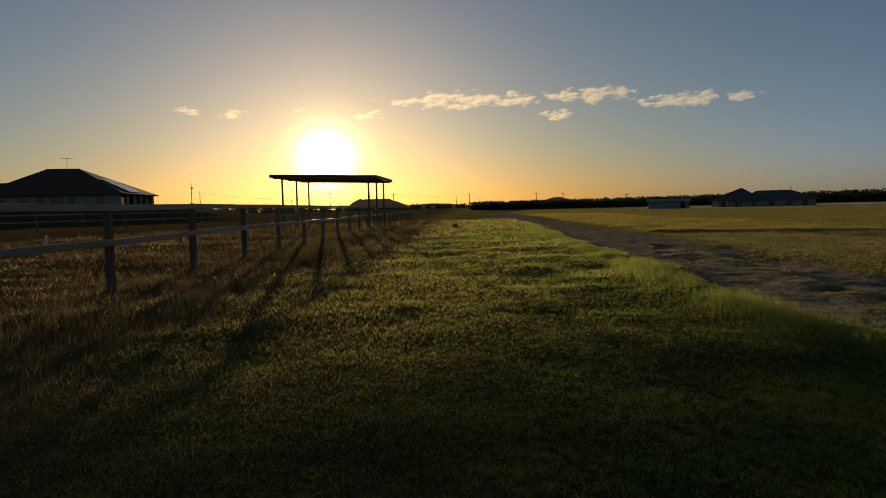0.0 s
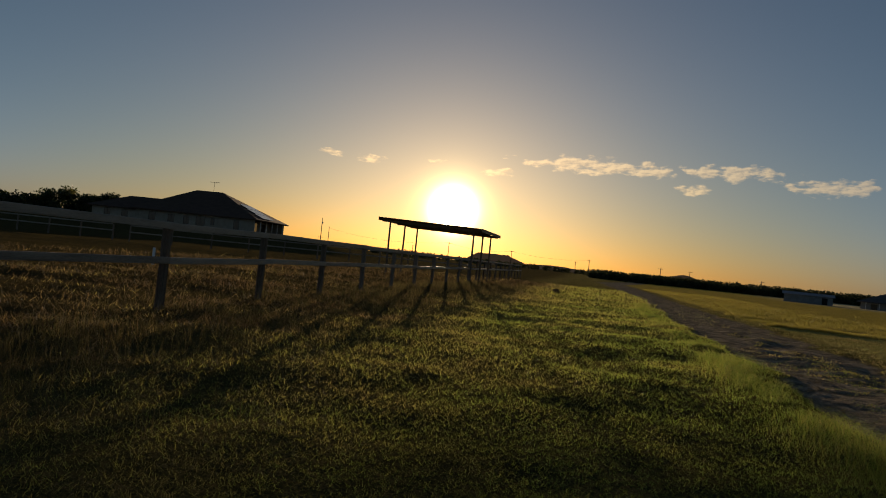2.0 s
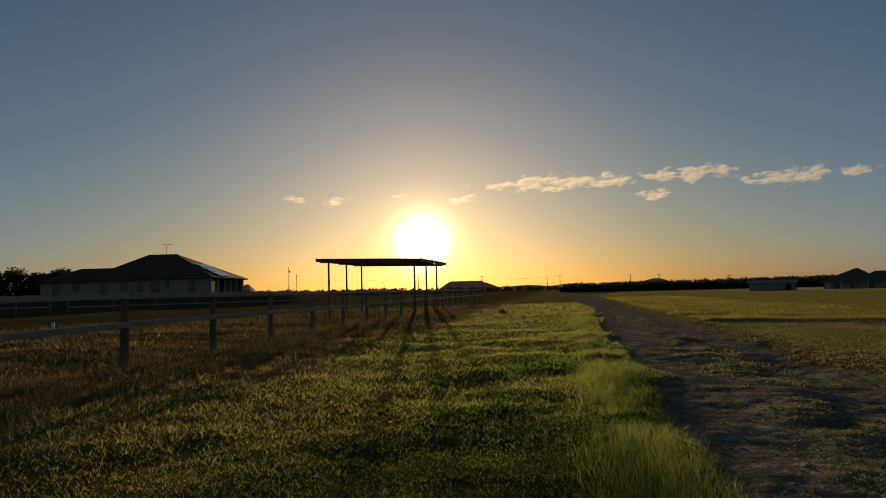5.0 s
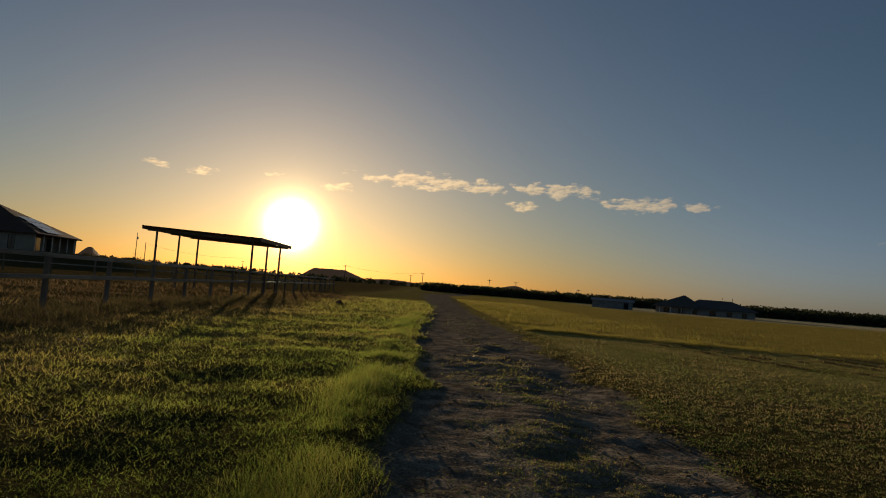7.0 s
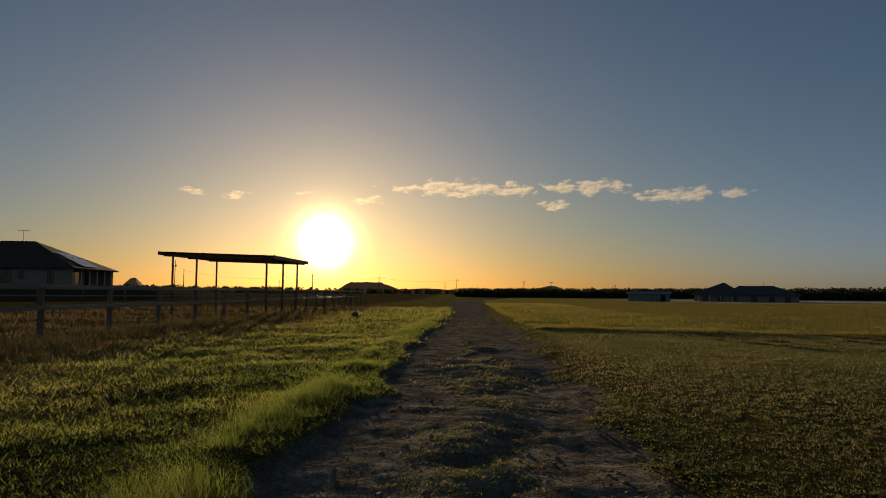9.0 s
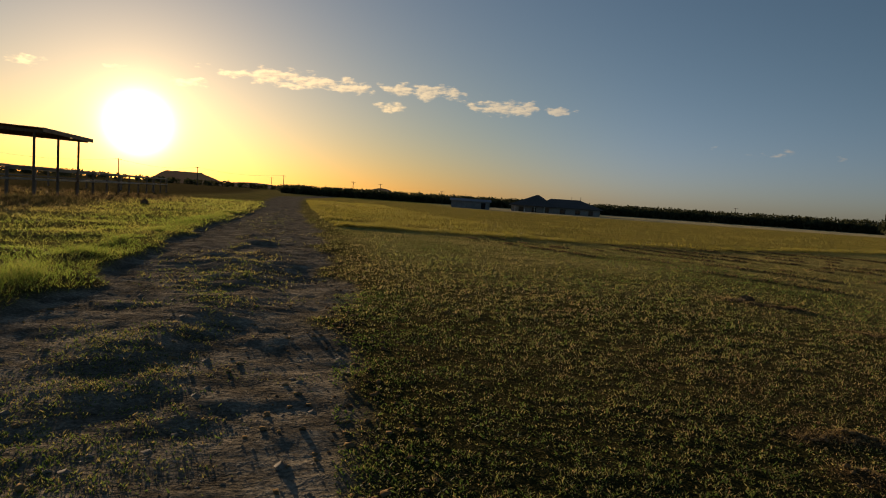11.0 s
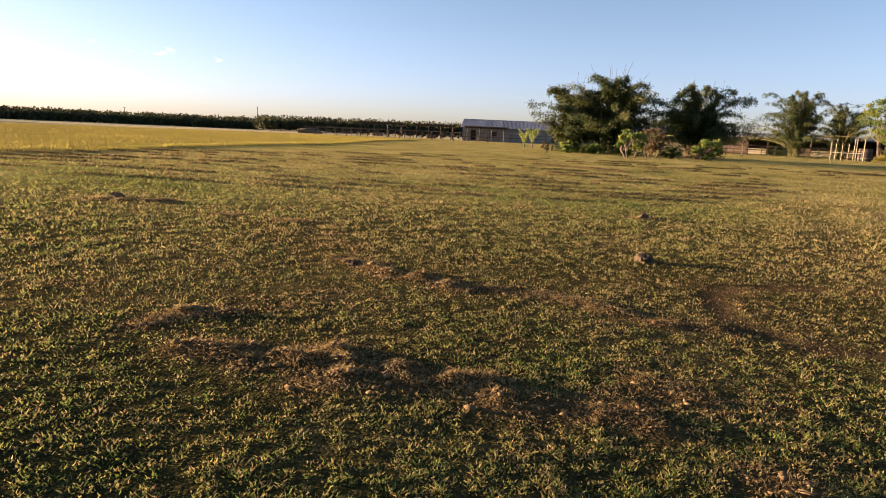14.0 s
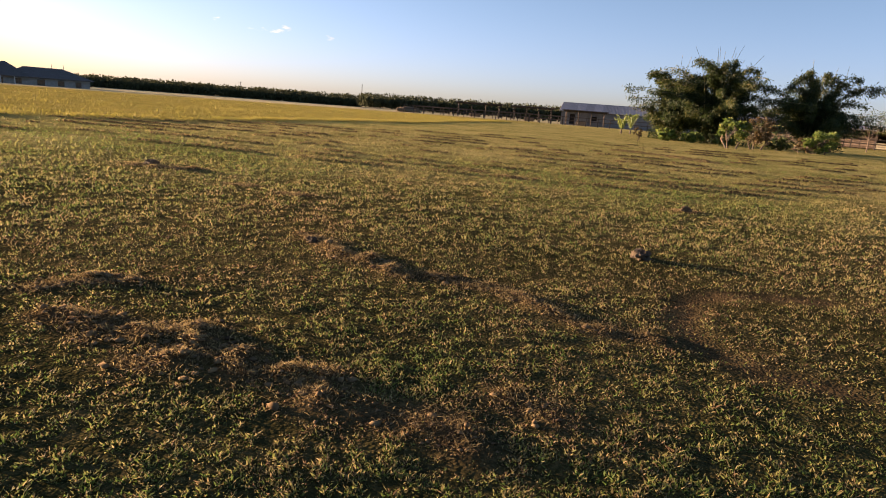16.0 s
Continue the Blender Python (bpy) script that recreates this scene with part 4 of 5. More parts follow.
def build_homestead():
    # local x runs along the front from the right corner to the left, y into the house
    yaw = math.degrees(math.atan2(0.307, 0.949))
    h = thing("house", "long low homestead with dark hipped roof and cream walls", "house", pose(-68.2, 94.2, 2.0, 0, 0, yaw))
    # local +x points to the right, so the house lies at negative x
    L, D, E = 21.0, 17.0, 2.5
    holes = [(-3.6, -2.6, 0.1, 2.2), (-7.6, -6.9, 0.9, 2.1), (-10.2, -8.6, 0.2, 2.2), (-12.4, -11.4, 0.1, 2.2), (-15.2, -14.0, 0.8, 2.1), (-18.6, -17.4, 0.1, 2.2)]
    part("front_wall", wall_with_holes(bmesh.new(), -L, 0, -0.6, E, 0, 0.25, holes), RENDER_WALL, h)
    for a, b, c, d in holes:
        add_window(h, a, b, c, d, 0)
    part("back_wall", boxed((-L, D - 0.25, -0.6), (0, D, E)), RENDER_WALL, h)
    part("side_wall", boxed((-0.25 - 2.6, 0.25, -0.6), (-2.6, D - 0.25, E)), RENDER_WALL, h)
    part("side_wall", boxed((-L, 0.25, -0.6), (-L + 0.25, D - 0.25, E)), RENDER_WALL, h)
    # verandah along the right side
    for k in range(6):
        p = part("verandah_post", boxed((-0.14, -0.07, -0.6), (0, 0.07, E), 0.01), WHITE, h, "pale verandah post")
        p.matrix_basis = pose(0, 0.4 + k * 3.2, 0)
    for k in range(3):
        part("door", boxed((-2.58, 2.2 + k * 4.6, 0), (-2.54, 4.2 + k * 4.6, 2.15)), GLASS, h, "dark glazed verandah door")
    part("roof", hip_roof(bmesh.new(), -L - 0.6, 0.7, -0.7, D + 0.7, E + 0.16, 7.25, -14.4, -9.4), ROOF_DARK, h)
    # lower wing at the other end
    holes = [(-24.6, -23.4, 0.8, 2.1), (-27.8, -26.6, 0.1, 2.2)]
    part("wing_wall", wall_with_holes(bmesh.new(), -30, -L, -0.6, E - 0.1, 2.0, 0.25, holes), RENDER_WALL, h)
    for a, b, c, d in holes:
        add_window(h, a, b, c, d, 2.0)
    part("wing_wall", boxed((-30, 2.25, -0.6), (-29.75, 11, E - 0.1)), RENDER_WALL, h)
    part("wing_wall", boxed((-29.75, 10.75, -0.6), (-L, 11, E - 0.1)), RENDER_WALL, h)
    part("wing_roof", hip_roof(bmesh.new(), -30.7, -L + 4.0, 1.3, 11.7, E + 0.06, 4.9, -25.6, -L + 4.0), ROOF_DARK, h)
    # solar panels on the right slope
    rise = (7.25 - E - 0.16) / 10.1
    for i in range(3):
        for j in range(4):
            bm = boxed((-0.9, -0.75, 0.0), (0.9, 0.75, 0.05), 0.01)
            p = part("solar_panel", bm, PANEL, h, "glossy dark-blue solar panel")
            x = -0.5 - 1.75 * i
            p.matrix_basis = pose(x, 4.4 + 1.55 * j + 0.6 * i, E + 0.16 + rise * (0.7 - x) + 0.12, 0, math.degrees(math.atan(rise)), 0)
    bm = bmesh.new()
    tube(bm, [(-11, 8, 6.8), (-11, 8, 9.0)], 0.03, 6)
    tube(bm, [(-11.9, 8, 8.95), (-10.1, 8, 8.95)], 0.025, 6)
    for k in range(5):
        tube(bm, [(-11.8 + 0.4 * k, 7.6, 8.96), (-11.8 + 0.4 * k, 8.4, 8.96)], 0.015, 5)
    part("antenna", bm, POLE_WOOD, h, "thin rooftop television antenna")


build_homestead()


def build_far_house():
    h = thing("house", "low farmhouse with grey tiled gable-and-hip roof across the meadow", "house", pose(51.3, 176, -1.3, 0, 0, -14))
    holes = [(-9.5, -8.2, 0.5, 2.0), (-6.0, -4.8, 0.1, 2.0), (-2.6, -1.4, 0.8, 2.0), (1.5, 3.0, 0.1, 2.0), (5.5, 6.8, 0.8, 2.0), (9.0, 10.2, 0.1, 2.0)]
    part("front_wall", wall_with_holes(bmesh.new(), -11.5, 12.0, -0.5, 2.35, 0, 0.25, holes), FAR_WALL, h)
    for a, b, c, d in holes:
        add_window(h, a, b, c, d, 0)
    part("side_wall", boxed((-11.5, 0.25, -0.5), (-11.25, 11, 2.35)), FAR_WALL, h)
    part("side_wall", boxed((11.75, 0.25, -0.5), (12, 11, 2.35)), FAR_WALL, h)
    part("back_wall", boxed((-11.25, 10.75, -0.5), (11.75, 11, 2.35)), FAR_WALL, h)
    part("roof", hip_roof(bmesh.new(), -5.0, 12.7, -0.8, 11.8, 2.5, 4.75, -1.0, 6.8), ROOF_GREY, h)
    part("gable_roof", hip_roof(bmesh.new(), -12.3, 0.5, -1.4, 11.9, 2.46, 5.5, -4.9, -4.3), ROOF_GREY, h)
    for k in range(4):
        part("verandah_post", boxed((-10.5 + 2.6 * k, -1.1, -0.5), (-10.38 + 2.6 * k, -0.98, 2.3)), WHITE, h)
    for x in (4.6, 7.0):
        bm = bmesh.new()
        tube(bm, [(x, 5, 4.2), (x, 5, 5.6)], 0.05, 6)
        part("vent_pipe", bm, POLE_WOOD, h)


build_far_house()


def build_gable_shed(name, label, m, L, D, eave, ridge, roof_mat, wall_mat, holes, overhang=0.4):
    s = thing(name, label, "shed", m)
    part("front_wall", wall_with_holes(bmesh.new(), 0, L, -0.4, eave, 0, 0.12, holes), wall_mat, s)
    # a near-black panel behind each hole stands in for the shade indoors
    for a, b, c, d in holes:
        part("opening", boxed((a, 0.5, c), (b, 0.56, d)), INTERIOR_SHADE, s, "near-black panel standing in for the shade inside")
    part("back_wall", boxed((0, D - 0.12, -0.4), (L, D, eave)), wall_mat, s)
    for x in (0, L - 0.12):
        part("end_wall", solid(bmesh.new(), [(x, 0.12, -0.4), (x, D - 0.12, -0.4), (x, D - 0.12, eave), (x, D / 2, ridge - 0.1), (x, 0.12, eave),
                                             (x + 0.12, 0.12, -0.4), (x + 0.12, D - 0.12, -0.4), (x + 0.12, D - 0.12, eave), (x + 0.12, D / 2, ridge - 0.1), (x + 0.12, 0.12, eave)],
                               [(0, 4, 3, 2, 1), (5, 6, 7, 8, 9), (0, 1, 6, 5), (1, 2, 7, 6), (2, 3, 8, 7), (3, 4, 9, 8), (4, 0, 5, 9)]), wall_mat, s)
    n = max(4, int(L / 1.5))
    slope = (ridge - eave) / (D / 2)
    sheet = {}
    for side in (0, 1):
        for i in range(n):
            a, b = -overhang + (L + 2 * overhang) * i / n, -overhang + (L + 2 * overhang) * (i + 1) / n
            if side not in sheet:
                y0, y1 = (-overhang, D / 2) if side == 0 else (D + overhang, D / 2)
                z0, z1 = eave - slope * overhang, ridge
                bm = bmesh.new()
                w = b - a
                rows = [[bm.verts.new((w * c / 12, y, z + t + 0.02 * (c % 2))) for c in range(13)] for y, z in ((y0, z0), (y1, z1)) for t in (0.02, 0.08)]
                for c in range(12):
                    bm.faces.new((rows[1][c], rows[1][c + 1], rows[3][c + 1], rows[3][c]))
                    bm.faces.new((rows[0][c], rows[2][c], rows[2][c + 1], rows[0][c + 1]))
                    bm.faces.new((rows[0][c], rows[0][c + 1], rows[1][c + 1], rows[1][c]))
                sheet[side] = part("roof_sheet", bm, roof_mat, s)
                sheet[side].matrix_basis = pose(a, 0, 0)
            else:
                share(sheet[side], pose(a, 0, 0))
    part("ridge_cap", boxed((-overhang, D / 2 - 0.2, ridge + 0.05), (L + overhang, D / 2 + 0.2, ridge + 0.11), 0.02), roof_mat, s)
    return s


# white shed beside the far house, with a pale trailer at its end
build_gable_shed("shed", "long low white sheet-metal shed beyond the meadow", pose(22.6, 167.5, -0.75, 0, 0, -7.5), 9.6, 5, 2.0, 2.5, SHEET, SHEET_WALL, [(7.5, 8.6, 0, 1.7)])
# big barn behind the yards
build_gable_shed("barn", "large old barn with blue-grey corrugated roof and pale walls", pose(111.8, 75.2, -0.05, 0, 0, -62), 40, 14, 2.55, 4.15, SHEET, SHEET_WALL,
                 [(1.6, 2.6, 0.2, 2.0), (5.6, 6.6, 1.0, 1.8), (11.0, 12.0, 1.0, 1.8), (17, 18.2, 0.2, 2.0), (23, 24, 1.0, 1.8), (29, 30, 1.0, 1.8), (35, 36.2, 0.2, 2.0)])
# long stable behind the bamboo


def build_stable():
    s = thing("stable", "long open-fronted stable with dark stalls and pale roof edge", "stable", pose(118, 44, -0.05, 0, 0, -83))
    L, D, h = 42.0, 8.0, 2.75
    n = 14
    post = None
    for i in range(n + 1):
        for y in (0.1, D / 2):
            mm = pose(L * i / n, y, 0)
            if post is None:
                post = part("post", boxed((-0.08, -0.08, -0.3), (0.08, 0.08, h), 0.01), DARK_TIMBER, s)
                post.matrix_basis = mm
            else:
                share(post, mm)
    part("back_wall", boxed((0, D - 0.12, -0.3), (L, D, h + 0.3)), DARK_TIMBER, s)
    for x in (0, L):
        part("end_wall", boxed((x - 0.06, 0.2, -0.3), (x + 0.06, D - 0.12, h)), DARK_TIMBER, s)
    for i in range(0, n, 2):
        part("stall_wall", boxed((L * i / n + 0.1, 0.4, -0.2), (L * i / n + 0.18, D - 0.2, 1.9)), TIMBER, s)
    for i in range(n):
        a, b = L * i / n + 0.1, L * (i + 1) / n - 0.1
        if i % 4 != 3:
            for k in range(4 if i % 3 else 3):
                part("stall_board", boxed((a, 0.04, 0.15 + 0.3 * k), (b, 0.08, 0.4 + 0.3 * k), 0.01), PALE_WOOD if i % 3 == 0 else TIMBER, s)
    sheet = None
    for i in range(28):
        if sheet is None:
            bm = bmesh.new()
            w = (L + 1) / 28
            rows = [[bm.verts.new((w * c / 12, y, z + t + 0.02 * (c % 2))) for c in range(13)] for y, z in ((-0.9, h + 0.02), (D + 0.5, h + 0.75)) for t in (0.02, 0.07)]
            for c in range(12):
                bm.faces.new((rows[1][c], rows[1][c + 1], rows[3][c + 1], rows[3][c]))
                bm.faces.new((rows[0][c], rows[2][c], rows[2][c + 1], rows[0][c + 1]))
                bm.faces.new((rows[0][c], rows[0][c + 1], rows[1][c + 1], rows[1][c]))
            sheet = part("roof_sheet", bm, SHEET, s)
            sheet.matrix_basis = pose(-0.5, 0, 0)
        else:
            share(sheet, pose(-0.5 + (L + 1) * i / 28, 0, 0))
    part("gutter", boxed((-0.5, -1.02, h - 0.06), (L + 0.5, -0.91, h + 0.1), 0.02), SHEET_WALL, s, "pale metal gutter")


build_stable()


def build_yard_shelter(m, L, D, h, label):
    s = thing("yard_shelter", label, "shelter", m, group="stock yard shelters")
    n = 4
    post = None
    for i in range(n):
        for y in (0, D):
            mm = pose(0.4 + (L - 0.8) * i / (n - 1), y, 0)
            if post is None:
                post = part("post", tube(bmesh.new(), [(0, 0, -0.4), (0, 0, h)], 0.075, 6), DARK_TIMBER, s)
                post.matrix_basis = mm
            else:
                share(post, mm)
    for y in (0, D):
        part("beam", boxed((0, y - 0.06, h - 0.05), (L, y + 0.06, h + 0.15)), DARK_TIMBER, s)
    part("roof", boxed((-0.3, -0.6, h + 0.15), (L + 0.3, D + 0.6, h + 0.3), 0.02), DARK_TIMBER, s)
    part("feed_trough", boxed((L * 0.3, D * 0.4, 0), (L * 0.55, D * 0.6, 0.8), 0.03), TIMBER, s, "grey timber feed trough")


def by_angle(right, d):
    """A place at so many degrees to the right of +y and so far from the bend of the track."""
    a = radians(right)
    return 6.3 + d * math.sin(a), 8.4 + d * math.cos(a)


x, y = by_angle(48.5, 134)
build_yard_shelter(pose(x, y, 0, 0, 0, -50), 9.3, 5, 2.55, "open stock-yard shelter with flat dark roof on posts")
x, y = by_angle(53.4, 128)
build_yard_shelter(pose(x, y, 0, 0, 0, -55), 8.0, 5, 2.5, "second open stock-yard shelter with sagging dark roof")
x, y = by_angle(57.9, 119)
build_yard_shelter(pose(x, y, 0, 0, 0, -60), 7.5, 3.5, 2.35, "open stock-yard shelter with thin roof in front of the barn")
a, b, c, d = by_angle(44, 120), by_angle(55, 112), by_angle(66, 108), by_angle(90, 112)
build_fence("yard_fence", a, b, "timber stock-yard rail fence", 1.9, DARK_TIMBER, DARK_TIMBER)
build_fence("yard_fence", b, c, "timber stock-yard rail fence before the barn", 1.9, DARK_TIMBER, DARK_TIMBER)
build_fence("yard_fence", c, d, "timber rail fence along the long stable", 1.9, DARK_TIMBER, DARK_TIMBER)
build_fence("yard_fence", by_angle(45, 138), by_angle(60, 126), "farther timber stock-yard rail fence", 1.9, DARK_TIMBER, DARK_TIMBER)


def build_hoop_house():
    # axis along local x, its near end sloping
    x, y = by_angle(95.1, 77)
    s = thing("hoop_house", "large green shade-cloth hoop house with sloping end", "greenhouse", pose(x, y, -0.05, 0, 0, -96))
    L, W, H = 16.0, 7.0, 3.75
    ends = ([0, 0.25, 0.8, 2.0, 3.3, 5.2, 8.0, L], [0.12, 0.42, 0.55, 0.71, 0.83, 0.92, 0.985, 1.0])

    def skin(px, t, out=0.0):
        """A point on the cover: t runs over the hoop from the near foot to the far one; the cloth sinks between the hoops."""
        f = float(np.interp(px, *ends)) * (1 - 0.028 * math.sin(math.pi * px / 2.0) ** 2 * math.sin(t))
        f *= 1 + 0.012 * noise.noise(Vector((px * 0.9, t * 2.5, 3.0)))
        return (px, W / 2 - (W / 2 + out) * math.copysign(abs(math.cos(t)) ** 0.75, math.cos(t)), (H + out) * f * max(0.0, math.sin(t)) ** 0.8)
    bm = bmesh.new()
    steps = [0, 0.12, 0.25, 0.5] + [0.8 + 0.4 * k for k in range(39)]
    rings = [[bm.verts.new(skin(px, math.pi * i / 32)) for i in range(33)] for px in steps]
    for r0, r1 in zip(rings[:-1], rings[1:]):
        for i in range(32):
            bm.faces.new((r0[i], r0[i + 1], r1[i + 1], r1[i]))
    bm.faces.new(rings[0])
    bm.faces.new(rings[-1][::-1])
    part("cover", bm, SHADE_NET, s, "green shade-cloth cover", True)
    part("seam", tube(bmesh.new(), [skin(0.5 + 0.5 * k, 0.42 + 0.03 * math.sin(k * 0.8), 0.02) for k in range(31)], 0.03, 5), NET_SEAM, s, "pale sewn seam")
    for k in range(7):
        px = 2.0 + 2 * k
        part("hoop", tube(bmesh.new(), [skin(px, math.pi * i / 24, 0.012) for i in range(1, 15)], 0.022, 5), SHADE_NET, s)


build_hoop_house()


def build_raised_house():
    x, y = by_angle(98.1, 112)
    h = thing("house", "raised yellow timber house with grey hipped roof", "house", pose(x, y, 0, 0, 0, -100))
    part("wall", boxed((0, 0, 2.2), (14, 9, 4.9)), YELLOW_WALL, h)
    for k in range(5):
        part("stump", boxed((0.3 + 3.2 * k, 0.2, -0.3), (0.55 + 3.2 * k, 0.45, 2.2)), TIMBER, h)
    part("lower_wall", boxed((0.2, 1.2, -0.3), (13.8, 8.8, 2.2)), TIMBER, h)
    for k in range(4):
        add_window(h, 1.2 + 3.3 * k, 2.5 + 3.3 * k, 3.2, 4.5, -0.09)
    part("roof", hip_roof(bmesh.new(), -0.9, 14.9, -0.9, 9.9, 5.05, 8.2, 4.2, 9.8), SHEET, h)


build_raised_house()


def build_pen():
    x, y = by_angle(87.0, 98)
    s = thing("garden_pen", "small pen of pale upright poles and wire", "pen", pose(x, y, 0, 0, 0, -88))
    for i, (px, py, hh) in enumerate([(0, 0, 2.5), (0.5, 0.1, 2.6), (1.2, 2.2, 2.2), (1.9, 0, 2.1), (2.5, 0.1, 2.7), (2.8, 2.4, 2.8), (3.6, 0, 2.7), (0, 2.4, 2.3)]):
        part("upright", tube(bmesh.new(), [(px, py, -0.2), (px + random.uniform(-0.05, 0.05), py, hh)], 0.042, 7), PALE_WOOD, s)
    for z in (0.9,):
        part("crossbar", tube(bmesh.new(), [(0, 0, z), (3.4, 0, z)], 0.035, 6), PALE_WOOD, s)
        part("crossbar", tube(bmesh.new(), [(0, 2.4, z), (2.6, 2.4, z)], 0.035, 6), PALE_WOOD, s)


build_pen()
x, y = by_angle(89.2, 99)
stump = thing("tank", "short grey timber barrel beside the pen", "barrel", pose(x, y, -0.05))
bm = bmesh.new()
tube(bm, [(0, 0, -0.1), (0, 0, 0.3), (0, 0, 1.2), (0, 0, 1.6)], [0.75, 0.82, 0.82, 0.74], 16)
part("barrel", bm, DARK_TIMBER, stump, "", True)
for z in (0.35, 1.2):
    part("hoop", tube(bmesh.new(), [(0, 0, z), (0, 0, z + 0.07)], 0.84, 16), TIMBER, stump)


def build_log_pile():
    x, y = by_angle(94.75, 75.5)
    s = thing("log_pile", "stack of pale cut logs against the hoop house", "logs", pose(x, y, 0, 0, 0, 5))
    for i in range(14):
        row, col = divmod(i, 5)
        l = part("log", tube(bmesh.new(), [(0, 0, 0), (0.05, 1.0, 0.02)], random.uniform(0.15, 0.2), 8), LOGS, s)
        l.matrix_basis = pose(col * 0.38 - row * 0.1 + random.uniform(-0.05, 0.05), random.uniform(-0.15, 0.15), 0.15 + row * 0.34)


build_log_pile()
x, y = by_angle(92.9, 96)
s = thing("garden_wall", "low beige board screen behind shrubs", "screen", pose(x, y, 0, 0, 0, -92))
for k in range(4):
    part("board", boxed((0.52 * k, 0, 0.9 + 0.05 * (k % 2)), (0.52 * k + 0.5, 0.05, 2.5), 0.01), PALE_WOOD, s)
for k in (0, 1.96):
    part("post", boxed((k, 0.05, -0.2), (k + 0.1, 0.15, 2.5)), TIMBER, s)
x, y = by_angle(93.9, 79)
s = thing("clothes_post", "leaning dark timber post with short crossbar", "post", pose(x, y, 0, 2, 0, -92))
part("pole", tube(bmesh.new(), [(0, 0, -0.3), (0, 0, 2.9)], 0.08, 7), TIMBER, s)
part("crossbar", tube(bmesh.new(), [(-0.7, 0, 2.75), (0.7, 0, 2.75)], 0.05, 6), TIMBER, s)

# ---- poles ----


def build_pole(right, d, tall, label, arms=1, gadget=False, lean=0.0):
    x, y = by_angle(right, d)
    s = thing("power_pole", label, "power pole", pose(x, y, ground_at(x, y) - 0.3, lean, 0, -right), group="distant power poles")
    part("pole", tube(bmesh.new(), [(0, 0, 0), (0, 0, tall)], [0.2, 0.13], 7), POLE_WOOD, s)
    for k in range(arms):
        part("crossarm", boxed((-1.1, -0.06, tall - 0.5 - 0.9 * k), (1.1, 0.06, tall - 0.36 - 0.9 * k)), POLE_WOOD, s)
        for px in (-1.0, 0.0, 1.0):
            part("insulator", tube(bmesh.new(), [(px, 0, tall - 0.36 - 0.9 * k), (px, 0, tall - 0.15 - 0.9 * k)], 0.05, 6), WHITE, s)
    if gadget:
        part("transformer", tube(bmesh.new(), [(0.35, 0, tall - 2.9), (0.35, 0, tall - 1.9)], 0.28, 10), STEEL, s, "grey transformer can")
    return s


POLES = [(-33.0, 323, 15.6, 0, True), (-32.3, 334, 12.0, 0, False), (-15.9, 300, 8.5, 1, False), (-8.9, 330, 8.5, 1, False), (-9.9, 400, 8, 1, False), (-2.9, 320, 8, 1, False),
         (-0.5, 330, 8, 1, False), (-21.8, 260, 8.5, 1, False), (-24.5, 420, 8.5, 1, False), (5.0, 330, 6.5, 1, False), (29.8, 420, 9, 1, False), (39.95, 290, 9.8, 0, False), (42.8, 330, 7.5, 0, False), (-33, 330, 6.5, 1, False)]
for right, d, tall, arms, gadget in POLES:
    build_pole(right, d, tall, "dark timber power pole on the horizon" if not gadget else "dark timber power pole with a transformer can", arms, gadget)


def build_cable(a, b, sag):
    p, q = [Vector((*by_angle(r, d), h)) for r, d, h in (a, b)]
    pts = [p.lerp(q, k / 12) - Vector((0, 0, sag * 4 * (k / 12) * (1 - k / 12))) for k in range(13)]
    me = bpy.data.meshes.new("cable")
    bm = tube(bmesh.new(), pts, 0.025, 4)
    bm.to_mesh(me)
    bm.free()
    me.materials.append(POLE_WOOD)
    tagged(new("cable", me), "thin dark sagging power cable", "cable")


build_cable((-32.3, 334, 11.0), (-21.8, 260, 7.9), 2.5)
build_cable((-21.8, 260, 7.9), (-15.9, 300, 7.9), 1.5)
build_cable((-15.9, 300, 7.9), (-8.9, 330, 7.9), 1.5)

# small white marker peg beyond the fence
x, y = -16.5, 21.5
me = bpy.data.meshes.new("marker_peg")
bm = boxed((-0.05, -0.03, -0.1), (0.05, 0.03, 0.62), 0.01)
bm.to_mesh(me)
bm.free()
me.materials.append(WHITE)
peg = tagged(new("marker_peg", me), "short white marker peg in the grass", "peg")
peg.matrix_basis = pose(x, y, ground_at(x, y))

# ---- trees ----


def leaf_soup(name, centres, normals, long, wide, tint, mat, parent, label="", droop=0.4):
    """Leaves: pointed diamonds, two triangles each, round the given places."""
    n = len(centres)
    d = normals + rng.normal(0, 0.45, (n, 3))
    d[:, 2] -= droop
    d /= np.linalg.norm(d, axis=1)[:, None]
    s = np.cross(d, rng.normal(0, 1, (n, 3)))
    s /= np.linalg.norm(s, axis=1)[:, None] + 1e-9
    l, w = (long * rng.uniform(0.6, 1.3, n))[:, None], (wide * rng.uniform(0.6, 1.3, n))[:, None]
    co = np.stack([centres - d * l * 0.5, centres + s * w * 0.5, centres + d * l * 0.5, centres - s * w * 0.5], 1).reshape(-1, 3)
    o = np.arange(n)[:, None] * 4
    faces = np.concatenate([o + np.array([[0, 1, 2]]), o + np.array([[0, 2, 3]])], 0)
    me = soup(name, co, faces, np.repeat(np.clip(tint, 0, 1), 4), mat)
    ob = new(name, me)
    ob.parent = parent
    return tagged(ob, label)


